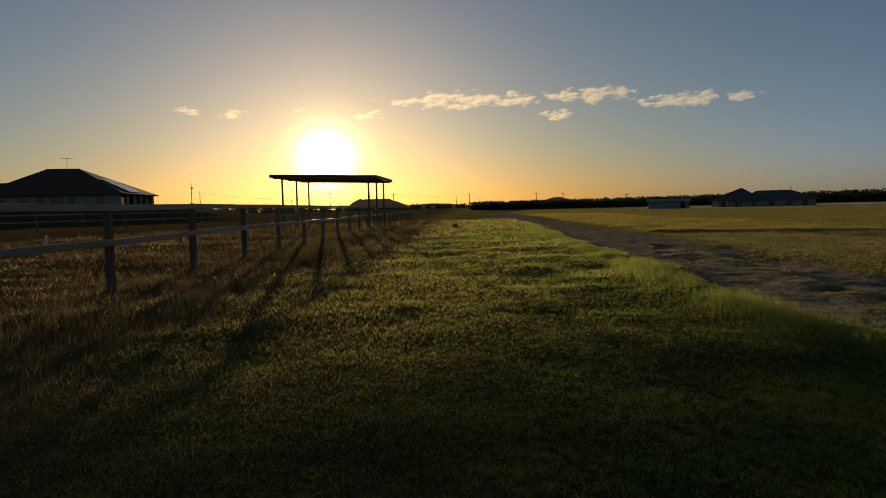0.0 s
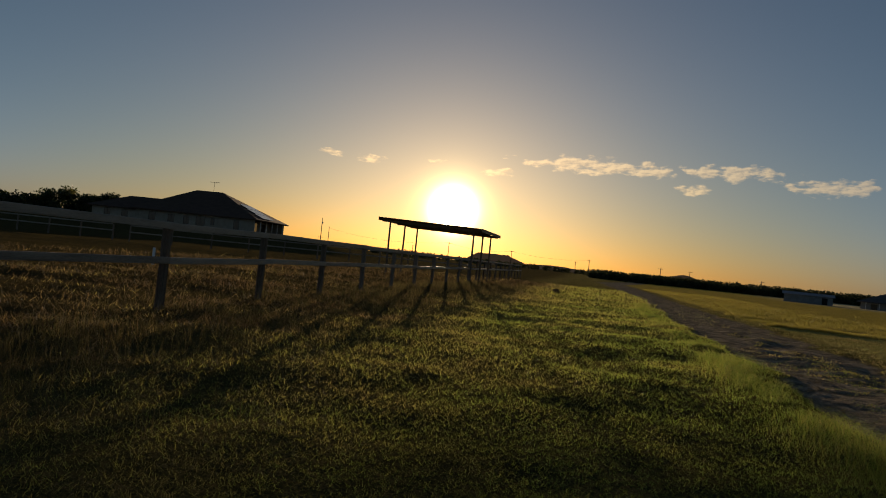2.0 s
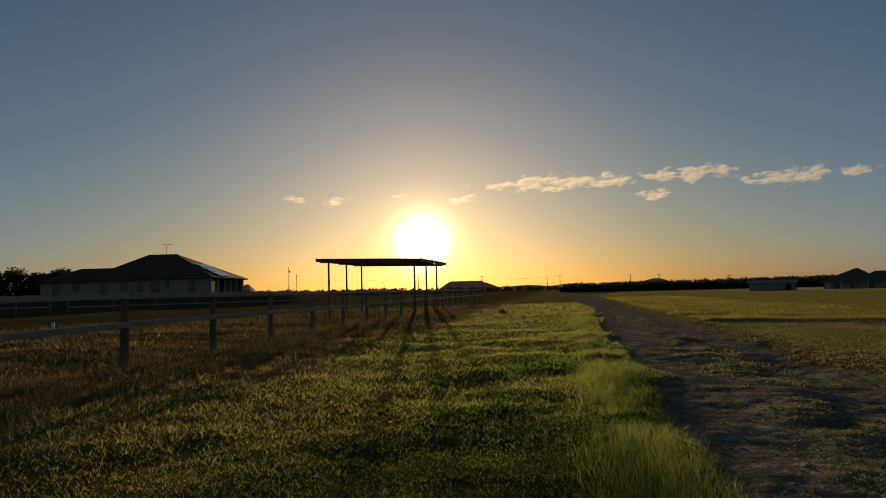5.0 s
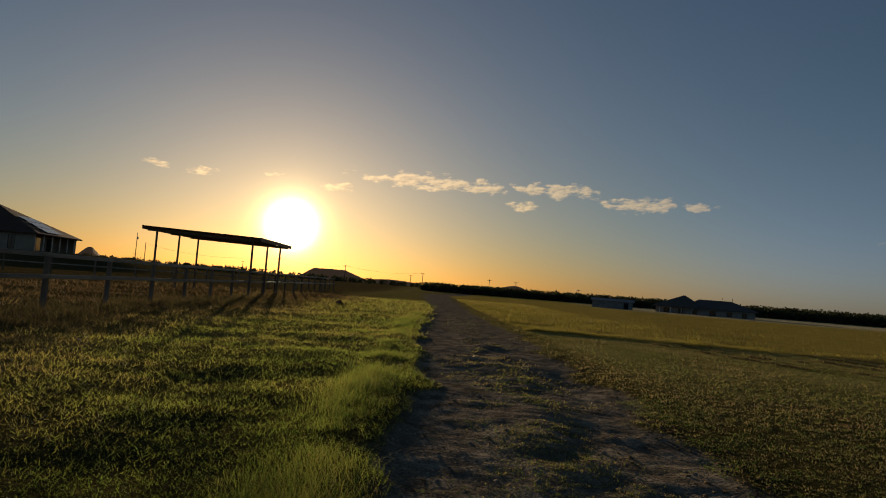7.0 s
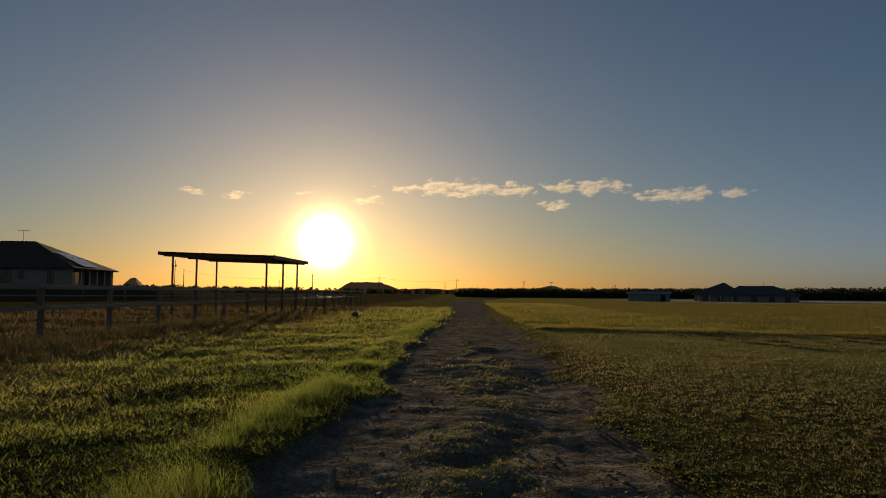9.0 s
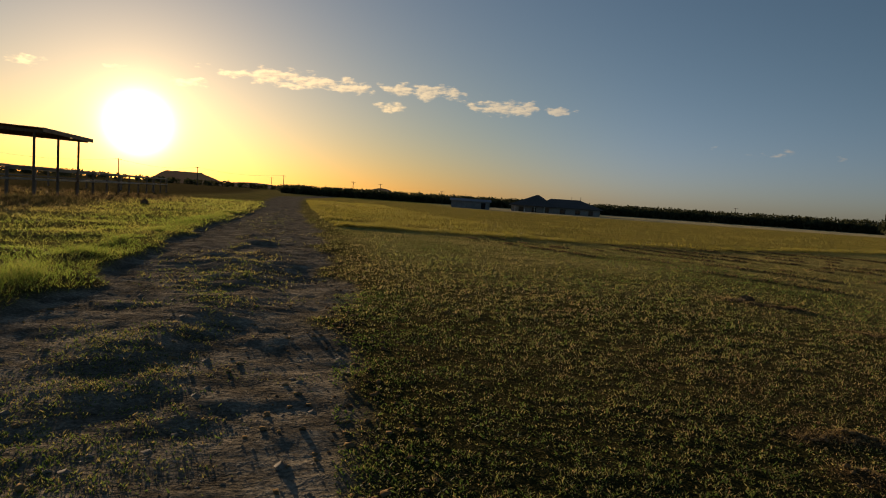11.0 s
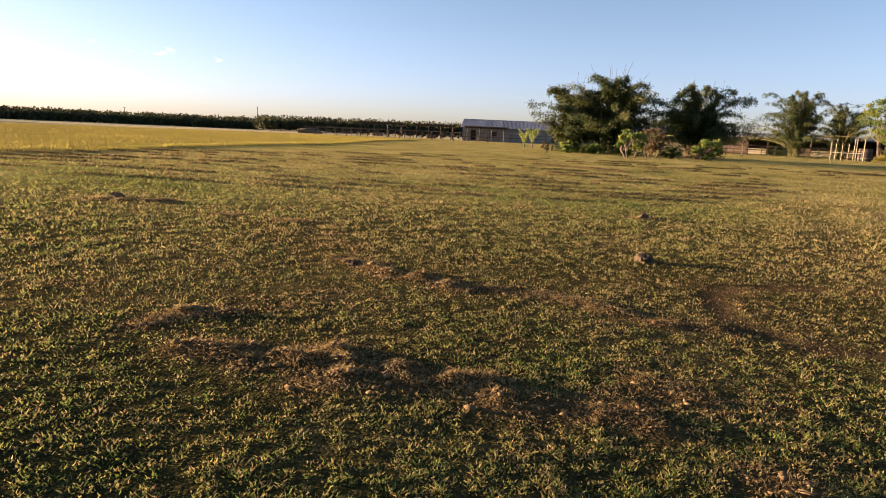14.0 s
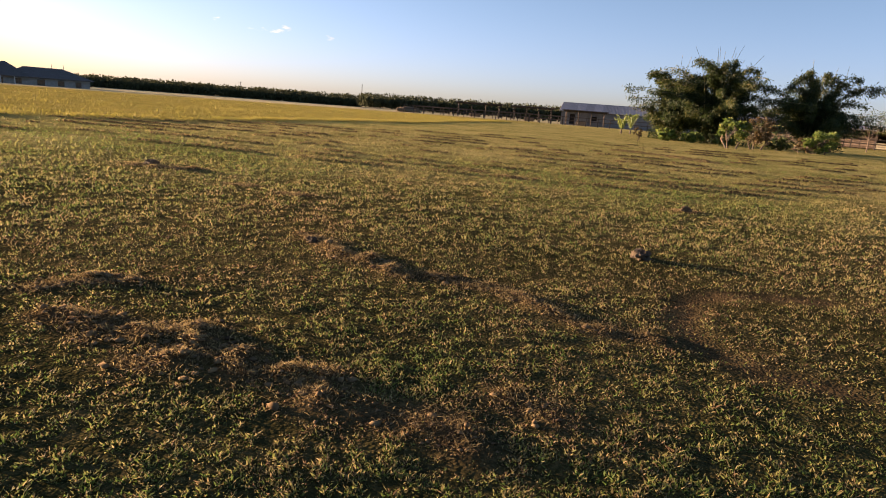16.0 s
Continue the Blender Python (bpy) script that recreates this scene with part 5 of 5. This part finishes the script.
def build_bamboo(x, y, tall, spread, culms, shoots, label, dense=1.0, seed=0):
    r = np.random.default_rng(seed)
    z = ground_at(x, y)
    t = thing("bamboo", label, "bamboo", pose(x, y, z), group="bamboo clumps")
    cs, ns, ts = [], [], []
    for k in range(culms):
        a = r.uniform(0, 2 * np.pi)
        base = np.array([math.cos(a), math.sin(a), 0]) * r.uniform(0.1, 0.75)
        h = tall * r.uniform(0.3, 1.12)
        reach = spread * (0.12 + 0.55 * max(0.0, 1 - h / tall) + 0.85 * r.random() ** 2.0)
        out = np.array([math.cos(a), math.sin(a), 0])
        f = np.linspace(0, 1, 9)
        pts = [base + out * reach * q ** 2.4 + np.array([0, 0, h * (q * 1.36 - 0.36 * q ** 3.4 - 0.12 * q ** 7)]) for q in f]
        part("culm", tube(bmesh.new(), pts, [0.05 * (1 - 0.85 * q) + 0.006 for q in f], 5), CULM, t)
        if r.random() < 0.9:
            m = int(52 * dense)
            q = r.uniform(0.2, 1.0, m) ** 0.6
            idx = np.clip((q * 8).astype(int), 0, 7)
            P = np.array(pts)
            c = P[idx] + (P[idx + 1] - P[idx]) * (q * 8 - idx)[:, None]
            away = r.normal(0, 1, (m, 3))
            away /= np.linalg.norm(away, axis=1)[:, None]
            twig = c + away * (r.uniform(0.02, 0.38, m) * (1.2 - 0.8 * q))[:, None] * np.array([1, 1, 0.7]) - np.array([0, 0, 1]) * (r.uniform(0, 0.35, m) * q)[:, None]
            per = 11
            leaf = np.repeat(twig, per, 0) + r.normal(0, 0.14, (m * per, 3))
            cs.append(leaf)
            ns.append(np.repeat(away * 0.6 + out * 0.4, per, 0))
            ts.append(np.repeat(0.25 + 0.35 * r.random(m), per) + r.normal(0, 0.14, m * per) + 0.18 * (k % 3 == 0))
    for k in range(shoots):
        a, lean, foot = r.uniform(0, 2 * np.pi), r.uniform(0.1, 1.3), r.uniform(0.2, 1.7)
        h = tall * r.uniform(1.06, 1.28)
        part("shoot", tube(bmesh.new(), [(foot * math.cos(a) + math.cos(a) * lean * q * q * q * 1.9, foot * math.sin(a) + math.sin(a) * lean * q * q * q * 1.9, h * q) for q in np.linspace(0, 1, 7)], [0.032 * (1 - 0.8 * q) + 0.006 for q in np.linspace(0, 1, 7)], 4), CULM, t, "bare bamboo shoot")
    # dense heart of the clump; near-black tint paints in the shade between the culms
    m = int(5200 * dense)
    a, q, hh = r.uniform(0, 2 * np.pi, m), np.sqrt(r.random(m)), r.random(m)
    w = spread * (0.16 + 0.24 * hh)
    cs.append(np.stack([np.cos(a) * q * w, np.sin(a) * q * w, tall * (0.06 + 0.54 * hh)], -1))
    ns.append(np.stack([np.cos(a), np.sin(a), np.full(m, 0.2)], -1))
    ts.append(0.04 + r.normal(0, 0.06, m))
    # low skirt of leafy regrowth
    m = int(1500 * dense)
    a, q = r.uniform(0, 2 * np.pi, m), np.sqrt(r.random(m)) * spread * 0.62
    c = np.stack([np.cos(a) * q, np.sin(a) * q, np.abs(r.normal(0.5, 0.55, m))], -1)
    cs.append(c)
    ns.append(np.stack([np.cos(a), np.sin(a), np.full(m, 0.5)], -1))
    ts.append(0.3 + r.normal(0, 0.2, m))
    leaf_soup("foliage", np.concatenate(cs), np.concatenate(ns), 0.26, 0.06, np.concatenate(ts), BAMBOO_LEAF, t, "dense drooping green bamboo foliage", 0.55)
    return t


def build_tree(name, x, y, tall, crown_r, crown_h, crown_z, mat, label, category="tree", clumps=60, leaves=70, leaf=0.16, limbs=7, trunk_r=0.14, seed=1, gap=0.0, stems=1, pointed=0.0, group=""):
    """Tapered trunk with limbs; leaves in ragged clumps over the limbs' ends."""
    r = np.random.default_rng(seed)
    z = ground_at(x, y)
    t = thing(name, label, category, pose(x, y, z, 0, 0, r.uniform(0, 360)), group)
    bm = bmesh.new()
    ends = []
    for s in range(stems):
        a0 = 2 * math.pi * s / stems + r.uniform(0, 1)
        off = np.array([math.cos(a0), math.sin(a0), 0]) * (0.25 * (stems > 1))
        top = np.array([off[0] * 3 + r.normal(0, 0.1), off[1] * 3 + r.normal(0, 0.1), crown_z])
        tube(bm, [off - np.array([0, 0, 0.2]), off + (top - off) * 0.5 + r.normal(0, 0.05, 3), top], [trunk_r * 1.25, trunk_r, trunk_r * 0.75], 7)
        for k in range(limbs):
            a = 2 * math.pi * k / limbs + r.uniform(-0.4, 0.4)
            e = np.array([math.cos(a) * crown_r * r.uniform(0.5, 0.95), math.sin(a) * crown_r * r.uniform(0.5, 0.95), crown_z + crown_h * r.uniform(0.05, 0.85)])
            m = (top + e) / 2 + np.array([0, 0, 0.12 * crown_h])
            tube(bm, [top * (0.75 + 0.03 * (k % 5)) if k % 2 else top, m, e], [trunk_r * 0.55, trunk_r * 0.35, trunk_r * 0.12], 5)
            ends.append(e)
    part("trunk", bm, BARK, t)
    cs, ns, ts = [], [], []
    for k in range(clumps):
        v = r.normal(0, 1, 3)
        v /= np.linalg.norm(v)
        q = r.uniform(0.45, 1.0) ** 0.6
        c = np.array([v[0] * crown_r * q, v[1] * crown_r * q, crown_z + crown_h * (0.45 + 0.5 * v[2] * q)])
        if pointed:
            shrink = 1 - pointed * np.clip((c[2] - crown_z) / crown_h, 0, 1)
            c[:2] *= shrink
        if k < len(ends):
            c = ends[k] * 0.85 + c * 0.15
        if r.random() < gap:
            continue
        size = crown_r * r.uniform(0.13, 0.27)
        m = int(leaves * r.uniform(0.6, 1.3))
        p = r.normal(0, 1, (m, 3))
        p /= np.linalg.norm(p, axis=1)[:, None]
        p *= (r.random(m) ** 0.45)[:, None]
        cs.append(c + p * size * np.array([1.15, 1.15, 0.8]))
        ns.append(p + np.array([0, 0, 0.3]))
        ts.append(0.4 + 0.22 * r.normal() + r.normal(0, 0.16, m))
    leaf_soup("crown", np.concatenate(cs), np.concatenate(ns), leaf, leaf * 0.5, np.concatenate(ts), mat, t)
    return t


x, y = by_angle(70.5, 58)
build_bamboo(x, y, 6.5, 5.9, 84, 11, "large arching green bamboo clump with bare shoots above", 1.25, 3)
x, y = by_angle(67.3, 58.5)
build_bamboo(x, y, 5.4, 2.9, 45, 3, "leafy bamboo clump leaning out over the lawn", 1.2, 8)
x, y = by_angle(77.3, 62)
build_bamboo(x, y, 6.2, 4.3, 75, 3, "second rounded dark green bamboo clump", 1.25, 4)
x, y = by_angle(84.6, 104)
build_bamboo(x, y, 8.9, 6.6, 95, 0, "tall feathery bamboo clump beside the stable", 0.9, 5)
x, y = by_angle(87.6, 112)
build_bamboo(x, y, 8.0, 4.8, 70, 0, "feathery bamboo clump behind the pen", 0.8, 6)
x, y = by_angle(80.9, 84)
build_tree("tree", x, y, 5, 2.3, 3.2, 1.6, BAMBOO_LEAF, "thin half-bare young tree", clumps=26, leaves=26, leaf=0.16, limbs=9, trunk_r=0.07, seed=11, gap=0.2)
x, y = by_angle(90.2, 101)
build_tree("tree", x, y, 8.6, 2.9, 6.2, 2.4, SHRUB_LEAF, "pale many-stemmed frangipani-like tree with light green leaves", clumps=95, leaves=70, leaf=0.28, limbs=6, trunk_r=0.13, seed=12, gap=0.15, stems=4)
x, y = by_angle(95.8, 106)
build_tree("tree", x, y, 9.4, 4.9, 8.0, 1.7, TREE_LEAF, "broad dense dark green shade tree", clumps=300, leaves=170, leaf=0.27, limbs=9, trunk_r=0.35, seed=13)
x, y = by_angle(99.0, 124)
build_tree("tree", x, y, 9.6, 5.0, 6.5, 3.5, TREE_LEAF, "green tree behind the raised house", clumps=90, leaves=80, leaf=0.34, seed=14)
# shrubs on the lawn
x, y = by_angle(72.3, 46.8)
build_tree("shrub", x, y, 2.2, 0.95, 1.6, 0.55, SHRUB_LEAF, "light green shrub with pale forked stems", "shrub", 34, 60, 0.2, 5, 0.05, 21, stems=3, group="lawn shrubs")
x, y = by_angle(74.0, 50)
build_tree("shrub", x, y, 2.3, 1.1, 2.0, 0.45, RED_LEAF, "dark bronze-leaved shrub on the lawn", "shrub", 40, 60, 0.17, 5, 0.05, 22, stems=3, group="lawn shrubs")
x, y = by_angle(78.3, 52.7)
build_tree("shrub", x, y, 1.7, 1.15, 1.5, 0.25, SHRUB_LEAF, "low rounded yellow-green shrub", "shrub", 44, 60, 0.2, 5, 0.05, 23, stems=3, group="lawn shrubs")
x, y = by_angle(77.4, 53.3)
build_tree("shrub", x, y, 1.2, 0.75, 1.1, 0.2, RED_LEAF, "low dark shrub beside a lighter one", "shrub", 24, 50, 0.17, 5, 0.05, 27, stems=2, group="lawn shrubs")
x, y = by_angle(65.1, 45.3)
build_tree("shrub", x, y, 1.0, 0.32, 0.75, 0.2, RED_LEAF, "tiny reddish sapling on the lawn", "shrub", 14, 40, 0.12, 4, 0.025, 24, group="lawn shrubs")
for k, (a, d) in enumerate(((67.0, 54), (69.2, 54.5), (75.4, 52), (71.6, 54.5))):
    x, y = by_angle(a, d)
    build_tree("shrub", x, y, 0.9, 0.8, 0.8, 0.1, SHRUB_LEAF if k != 2 else BAMBOO_LEAF, "low grassy tuft under the bamboo", "shrub", 18, 50, 0.28, 4, 0.03, 30 + k, group="lawn shrubs")
def build_palm(x, y, tall, fronds, seed):
    """Young palm: arching fronds from one foot, each with two rows of narrow leaflets."""
    r = np.random.default_rng(seed)
    t = thing("young_palm", "young feathery palm in front of the barn", "palm", pose(x, y, ground_at(x, y)), group="young palms")
    part("trunk", tube(bmesh.new(), [(0, 0, -0.1), (0, 0, 0.35)], [0.12, 0.07], 8), BARK, t)
    for k in range(fronds):
        a = 2 * math.pi * k / fronds + r.uniform(-0.3, 0.3)
        out, side = np.array([math.cos(a), math.sin(a), 0]), np.array([-math.sin(a), math.cos(a), 0])
        h, reach = tall * r.uniform(0.75, 1.05), tall * r.uniform(0.25, 0.6)
        q = np.linspace(0, 1, 26)[:, None]
        rib = out * reach * q ** 1.6 + np.array([0, 0, 0.3]) + np.array([0, 0, h]) * (1.25 * q - 0.45 * q ** 3)
        co, tri, tint = [], [], []
        for i in range(4, 25):
            for sign in (-1, 1):
                l = 0.42 * math.sin(math.pi * (0.12 + 0.8 * q[i, 0]))
                tip = rib[i] + sign * side * l * 0.8 + out * l * 0.35 - np.array([0, 0, 0.3 * l])
                o = len(co)
                co += [rib[i], rib[i] + np.array([0, 0, 0.05]), tip]
                tri.append((o, o + 1, o + 2))
                tint += [0.5 + 0.2 * r.random()] * 3
        for i in range(0, 25):
            o = len(co)
            co += [rib[i] - side * 0.015, rib[i] + side * 0.015, rib[i + 1] if i < 25 else rib[i]]
            tri.append((o, o + 1, o + 2))
            tint += [0.6] * 3
        ob = new("frond", soup("frond", np.array(co), np.array(tri), tint, SHRUB_LEAF))
        ob.parent = t


x, y = by_angle(63.2, 72)
build_palm(x, y, 1.9, 9, 40)
x, y = by_angle(63.9, 74)
build_palm(x, y, 2.2, 8, 41)
# weeds at the foot of the hoop house
for k, (a, d, w) in enumerate(((96.6, 76.5, 0.5), (97.6, 76.2, 0.8), (98.6, 75.8, 0.6), (99.8, 75.6, 0.9), (95.6, 77.2, 0.35))):
    x, y = by_angle(a, d)
    build_tree("weed", x, y, 0.7, w, 0.8, 0.05, TREE_LEAF, "low green weeds against the shade cloth", "weeds", 14, 40, 0.16, 4, 0.02, 80 + k, group="weeds by the hoop house")
x, y = by_angle(91.5, 92)
build_tree("shrub", x, y, 2.0, 2.2, 2.0, 0.3, TREE_LEAF, "clipped dark green hedge shrub", "shrub", 60, 60, 0.24, 5, 0.06, 51, stems=2)
x, y = by_angle(92.9, 90)
build_tree("shrub", x, y, 2.0, 1.5, 2.2, 0.3, TREE_LEAF, "dark green garden shrub", "shrub", 50, 60, 0.24, 5, 0.06, 52, stems=2)
x, y = by_angle(90.6, 95)
build_tree("shrub", x, y, 1.0, 1.5, 1.0, 0.1, YELLOW_LEAF, "low bed of yellow flowers", "shrub", 34, 50, 0.2, 4, 0.04, 53)
x, y = by_angle(94.6, 79.5)
build_tree("shrub", x, y, 3.0, 1.1, 1.6, 1.7, YELLOW_LEAF, "yellow-leaved shrub against the hoop house", "shrub", 18, 34, 0.24, 5, 0.05, 54)
# trees behind the homestead
for k, (a, d, h, w) in enumerate(((-54.2, 150, 7.2, 6.5), (-57.5, 150, 6.0, 6), (-51.2, 152, 7.4, 5.5), (-50.0, 165, 6.6, 4.0), (-61.5, 140, 5.5, 6))):
    x, y = by_angle(a, d)
    build_tree("tree", x, y, h * 0.72, w, h * 0.72, 0.2, TREE_LEAF, "dark rounded tree beyond the homestead", "tree", 90, 90, 0.6, 7, 0.3, 60 + k, group="trees beyond the homestead")
x, y = by_angle(-52.6, 190)
build_tree("tree", x, y, 9, 1.6, 8.5, 1.0, FAR_LEAF, "slim dark pine beyond the homestead", "tree", 40, 50, 0.4, 7, 0.2, 70, pointed=0.85)


def build_brush_pile():
    x, y = by_angle(44.3, 150)
    r = np.random.default_rng(5)
    t = thing("brush_pile", "low brown heap of dead brush in the meadow", "brush pile", pose(x, y, ground_at(x, y)))
    bm = bmesh.new()
    bmesh.ops.create_icosphere(bm, subdivisions=4, radius=1.0)
    for v in bm.verts:
        n = noise.fractal(v.co * 2.3, 1.0, 2.0, 4)
        v.co = Vector((v.co.x * 3.2, v.co.y * 2.0, max(-0.2, v.co.z) * 1.15)) * (1 + 0.35 * n)
    part("heap", bm, BRUSH, t, "", True)
    bm = bmesh.new()
    for k in range(90):
        a, q = r.uniform(0, 6.28), r.uniform(0.2, 1)
        p = np.array([3.0 * q * math.cos(a), 1.8 * q * math.sin(a), 1.0 * (1 - q * q)])
        d = r.normal(0, 1, 3)
        d[2] = abs(d[2])
        tube(bm, [p, p + d * 0.5], [0.03, 0.01], 4)
    part("sticks", bm, BARK, t)


build_brush_pile()

# ---- clods ----


def build_clod(x, y, rx, ry, h, seed):
    bm = bmesh.new()
    bmesh.ops.create_icosphere(bm, subdivisions=3, radius=1.0)
    for v in bm.verts:
        n = noise.fractal(v.co * 1.7 + Vector((seed * 3.1, 0, 0)), 1.0, 2.0, 4) + 0.6 * noise.noise(v.co * 6 + Vector((seed, 0, 0)))
        v.co = Vector((v.co.x * rx, v.co.y * ry, v.co.z * h)) * (1 + 0.4 * n)
    me = bpy.data.meshes.new("earth_clod")
    bm.to_mesh(me)
    bm.free()
    me.materials.append(EARTH)
    o = tagged(new("earth_clod", me), "dark clod of dug earth on the turf", "clod", "earth clods")
    o.matrix_basis = pose(x, y, ground_at(x, y) + h * 0.35, 0, 0, seed * 40)


CLODS = [(12.4, 10.0, 0.19, 0.14, 0.08), (10.28, 11.75, 0.10, 0.08, 0.05), (11.25, 17.0, 0.2, 0.13, 0.1), (15.85, 11.05, 0.15, 0.1, 0.06), (-5.5, 40, 0.35, 0.3, 0.25)]
for k, (x, y, a, b, c) in enumerate(CLODS):
    build_clod(x, y, a * 0.55, b * 0.55, c * 0.7, k + 1)


def build_pebbles():
    """Loose stones on the track, one scattered sheet of small lumps."""
    n = 7000
    y = 7.5 + 26 * rng.random(n) ** 1.7
    x = track_left(y) + (track_right(y) - track_left(y)) * rng.random(n)
    z = height(x, y)
    s = rng.uniform(0.004, 0.013, n) * (1 + 1.6 * (rng.random(n) < 0.06))
    corners = np.array([[1, 0, 0], [0, 1, 0], [-1, 0, 0], [0, -1, 0], [0.3, 0.1, 0.55]])
    jit = rng.uniform(0.5, 1.5, (n, 5, 3))
    co = (np.stack([x, y, z], -1)[:, None] + corners[None] * jit * s[:, None, None]).reshape(-1, 3)
    o = np.arange(n)[:, None] * 5
    faces = np.concatenate([o + np.array([[i, (i + 1) % 4, 4]]) for i in range(4)], 0)
    me = soup("pebbles", co, faces, np.zeros(len(co)), material("pebble", (0.12, 0.1, 0.07), (0.36, 0.31, 0.23), 30, 0.9, bump=0.0))
    tagged(new("pebbles", me), "loose pale stones on the dirt track", "stones", kind="stuff")


build_pebbles()


# ---- distance ----


def build_forest(name, label, a0, a1, d0, d1, count, tall, seed, leaf=0.9, per=42):
    """A far belt of scrub, one mesh of many ragged crowns."""
    r = np.random.default_rng(seed)
    cs, ns, ts = [], [], []
    for k in range(count):
        a, d = radians(r.uniform(a0, a1)), r.uniform(d0, d1)
        x, y = 6.3 + d * math.sin(a), 8.4 + d * math.cos(a)
        q = (math.degrees(a) - a0) / (a1 - a0)
        h = (tall[0] + (tall[1] - tall[0]) * q) * r.uniform(0.88, 1.03)
        w = h * r.uniform(0.4, 0.75)
        v = r.normal(0, 1, (per, 3))
        v /= np.linalg.norm(v, axis=1)[:, None]
        v *= (r.random(per) ** 0.35)[:, None]
        z0 = -0.55 if math.degrees(a) < 40 else -0.1
        c = np.array([x, y, z0]) + np.stack([v[:, 0] * w, v[:, 1] * w, h * (0.5 + 0.5 * v[:, 2])], -1)
        cs.append(c), ns.append(v), ts.append(0.4 + 0.14 * r.normal() + r.normal(0, 0.08, per))
    o = leaf_soup(name, np.concatenate(cs), np.concatenate(ns), leaf, leaf * 0.75, np.concatenate(ts), FAR_LEAF, None, label, 0.1)
    tagged(o, category="woodland", kind="stuff")


build_forest("woodland", "dark belt of low scrub woodland along the horizon", -9, 40, 262, 300, 900, (3.8, 5.0), 81, 0.75, 64)
build_forest("woodland", "dark scrub woodland behind the stock yards", 40, 104, 240, 290, 1000, (5.4, 7.0), 82, 0.75, 60)
build_forest("woodland", "dark understorey along the foot of the scrub", -9, 40, 255, 262, 1000, (2.4, 3.2), 84, 1.2, 26)
build_forest("woodland", "dark understorey behind the stock yards", 40, 104, 232, 242, 1100, (3.6, 4.6), 85, 1.3, 26)
build_forest("woodland", "low dark trees beyond the homestead's yard", -37.4, -32.4, 330, 370, 46, (4.2, 5.0), 86, 0.9)
build_forest("woodland", "few dark trees behind the open shelter", -26.4, -23.6, 330, 350, 16, (4.4, 5.2), 87, 0.8)
build_forest("woodland", "far thin trees behind the open shelter", -37, -9, 420, 470, 130, (5.5, 4.0), 83, 1.6, 34)


def build_hill(name, label, a0, a1, d, profile, seed, flat=False):
    """A far hill: a ridge with a crest and a foot on either side."""
    n = 70
    co, tri = [], []
    depth = d * 0.08
    for k in range(n + 1):
        q = k / n
        a = radians(a0 + (a1 - a0) * q)
        h = profile(q) * (1 + 0.06 * noise.fractal(Vector((q * 14, seed, 0)), 1.0, 2.0, 4)) - 1.0
        for dd, hh in ((0, -4), (depth, max(h, -3.5)), (depth * 2.5, -4)):
            co.append((6.3 + (d + dd) * math.sin(a), 8.4 + (d + dd) * math.cos(a), hh))
    for k in range(n):
        for j in range(2):
            i = 3 * k + j
            tri += [(i, i + 3, i + 4), (i, i + 4, i + 1)]
    me = bpy.data.meshes.new(name)
    me.from_pydata(co, [], tri)
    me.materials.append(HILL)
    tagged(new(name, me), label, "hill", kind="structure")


build_hill("backdrop_hill", "low dark flat-topped wooded rise", -20.0, -12.9, 620, lambda q: 12.2 * min(1, 4.2 * q, 2.6 * (1 - q) + 0.02), 1)
build_hill("backdrop_hill", "far blue conical hill", -37.6, -34.0, 1900, lambda q: 40 * math.exp(-((q - 0.5) / 0.24) ** 2) - 2, 2)
build_hill("backdrop_hill", "low far range along the horizon", -13.5, 9.5, 900, lambda q: 5.5 + 8.5 * math.exp(-((q - 0.58) / 0.05) ** 2) + 2.5 * math.sin(q * 17), 3)
build_hill("backdrop_hill", "low far range behind the homestead", -75.0, -37.0, 1500, lambda q: 8 + 5 * math.sin(q * 9), 4)
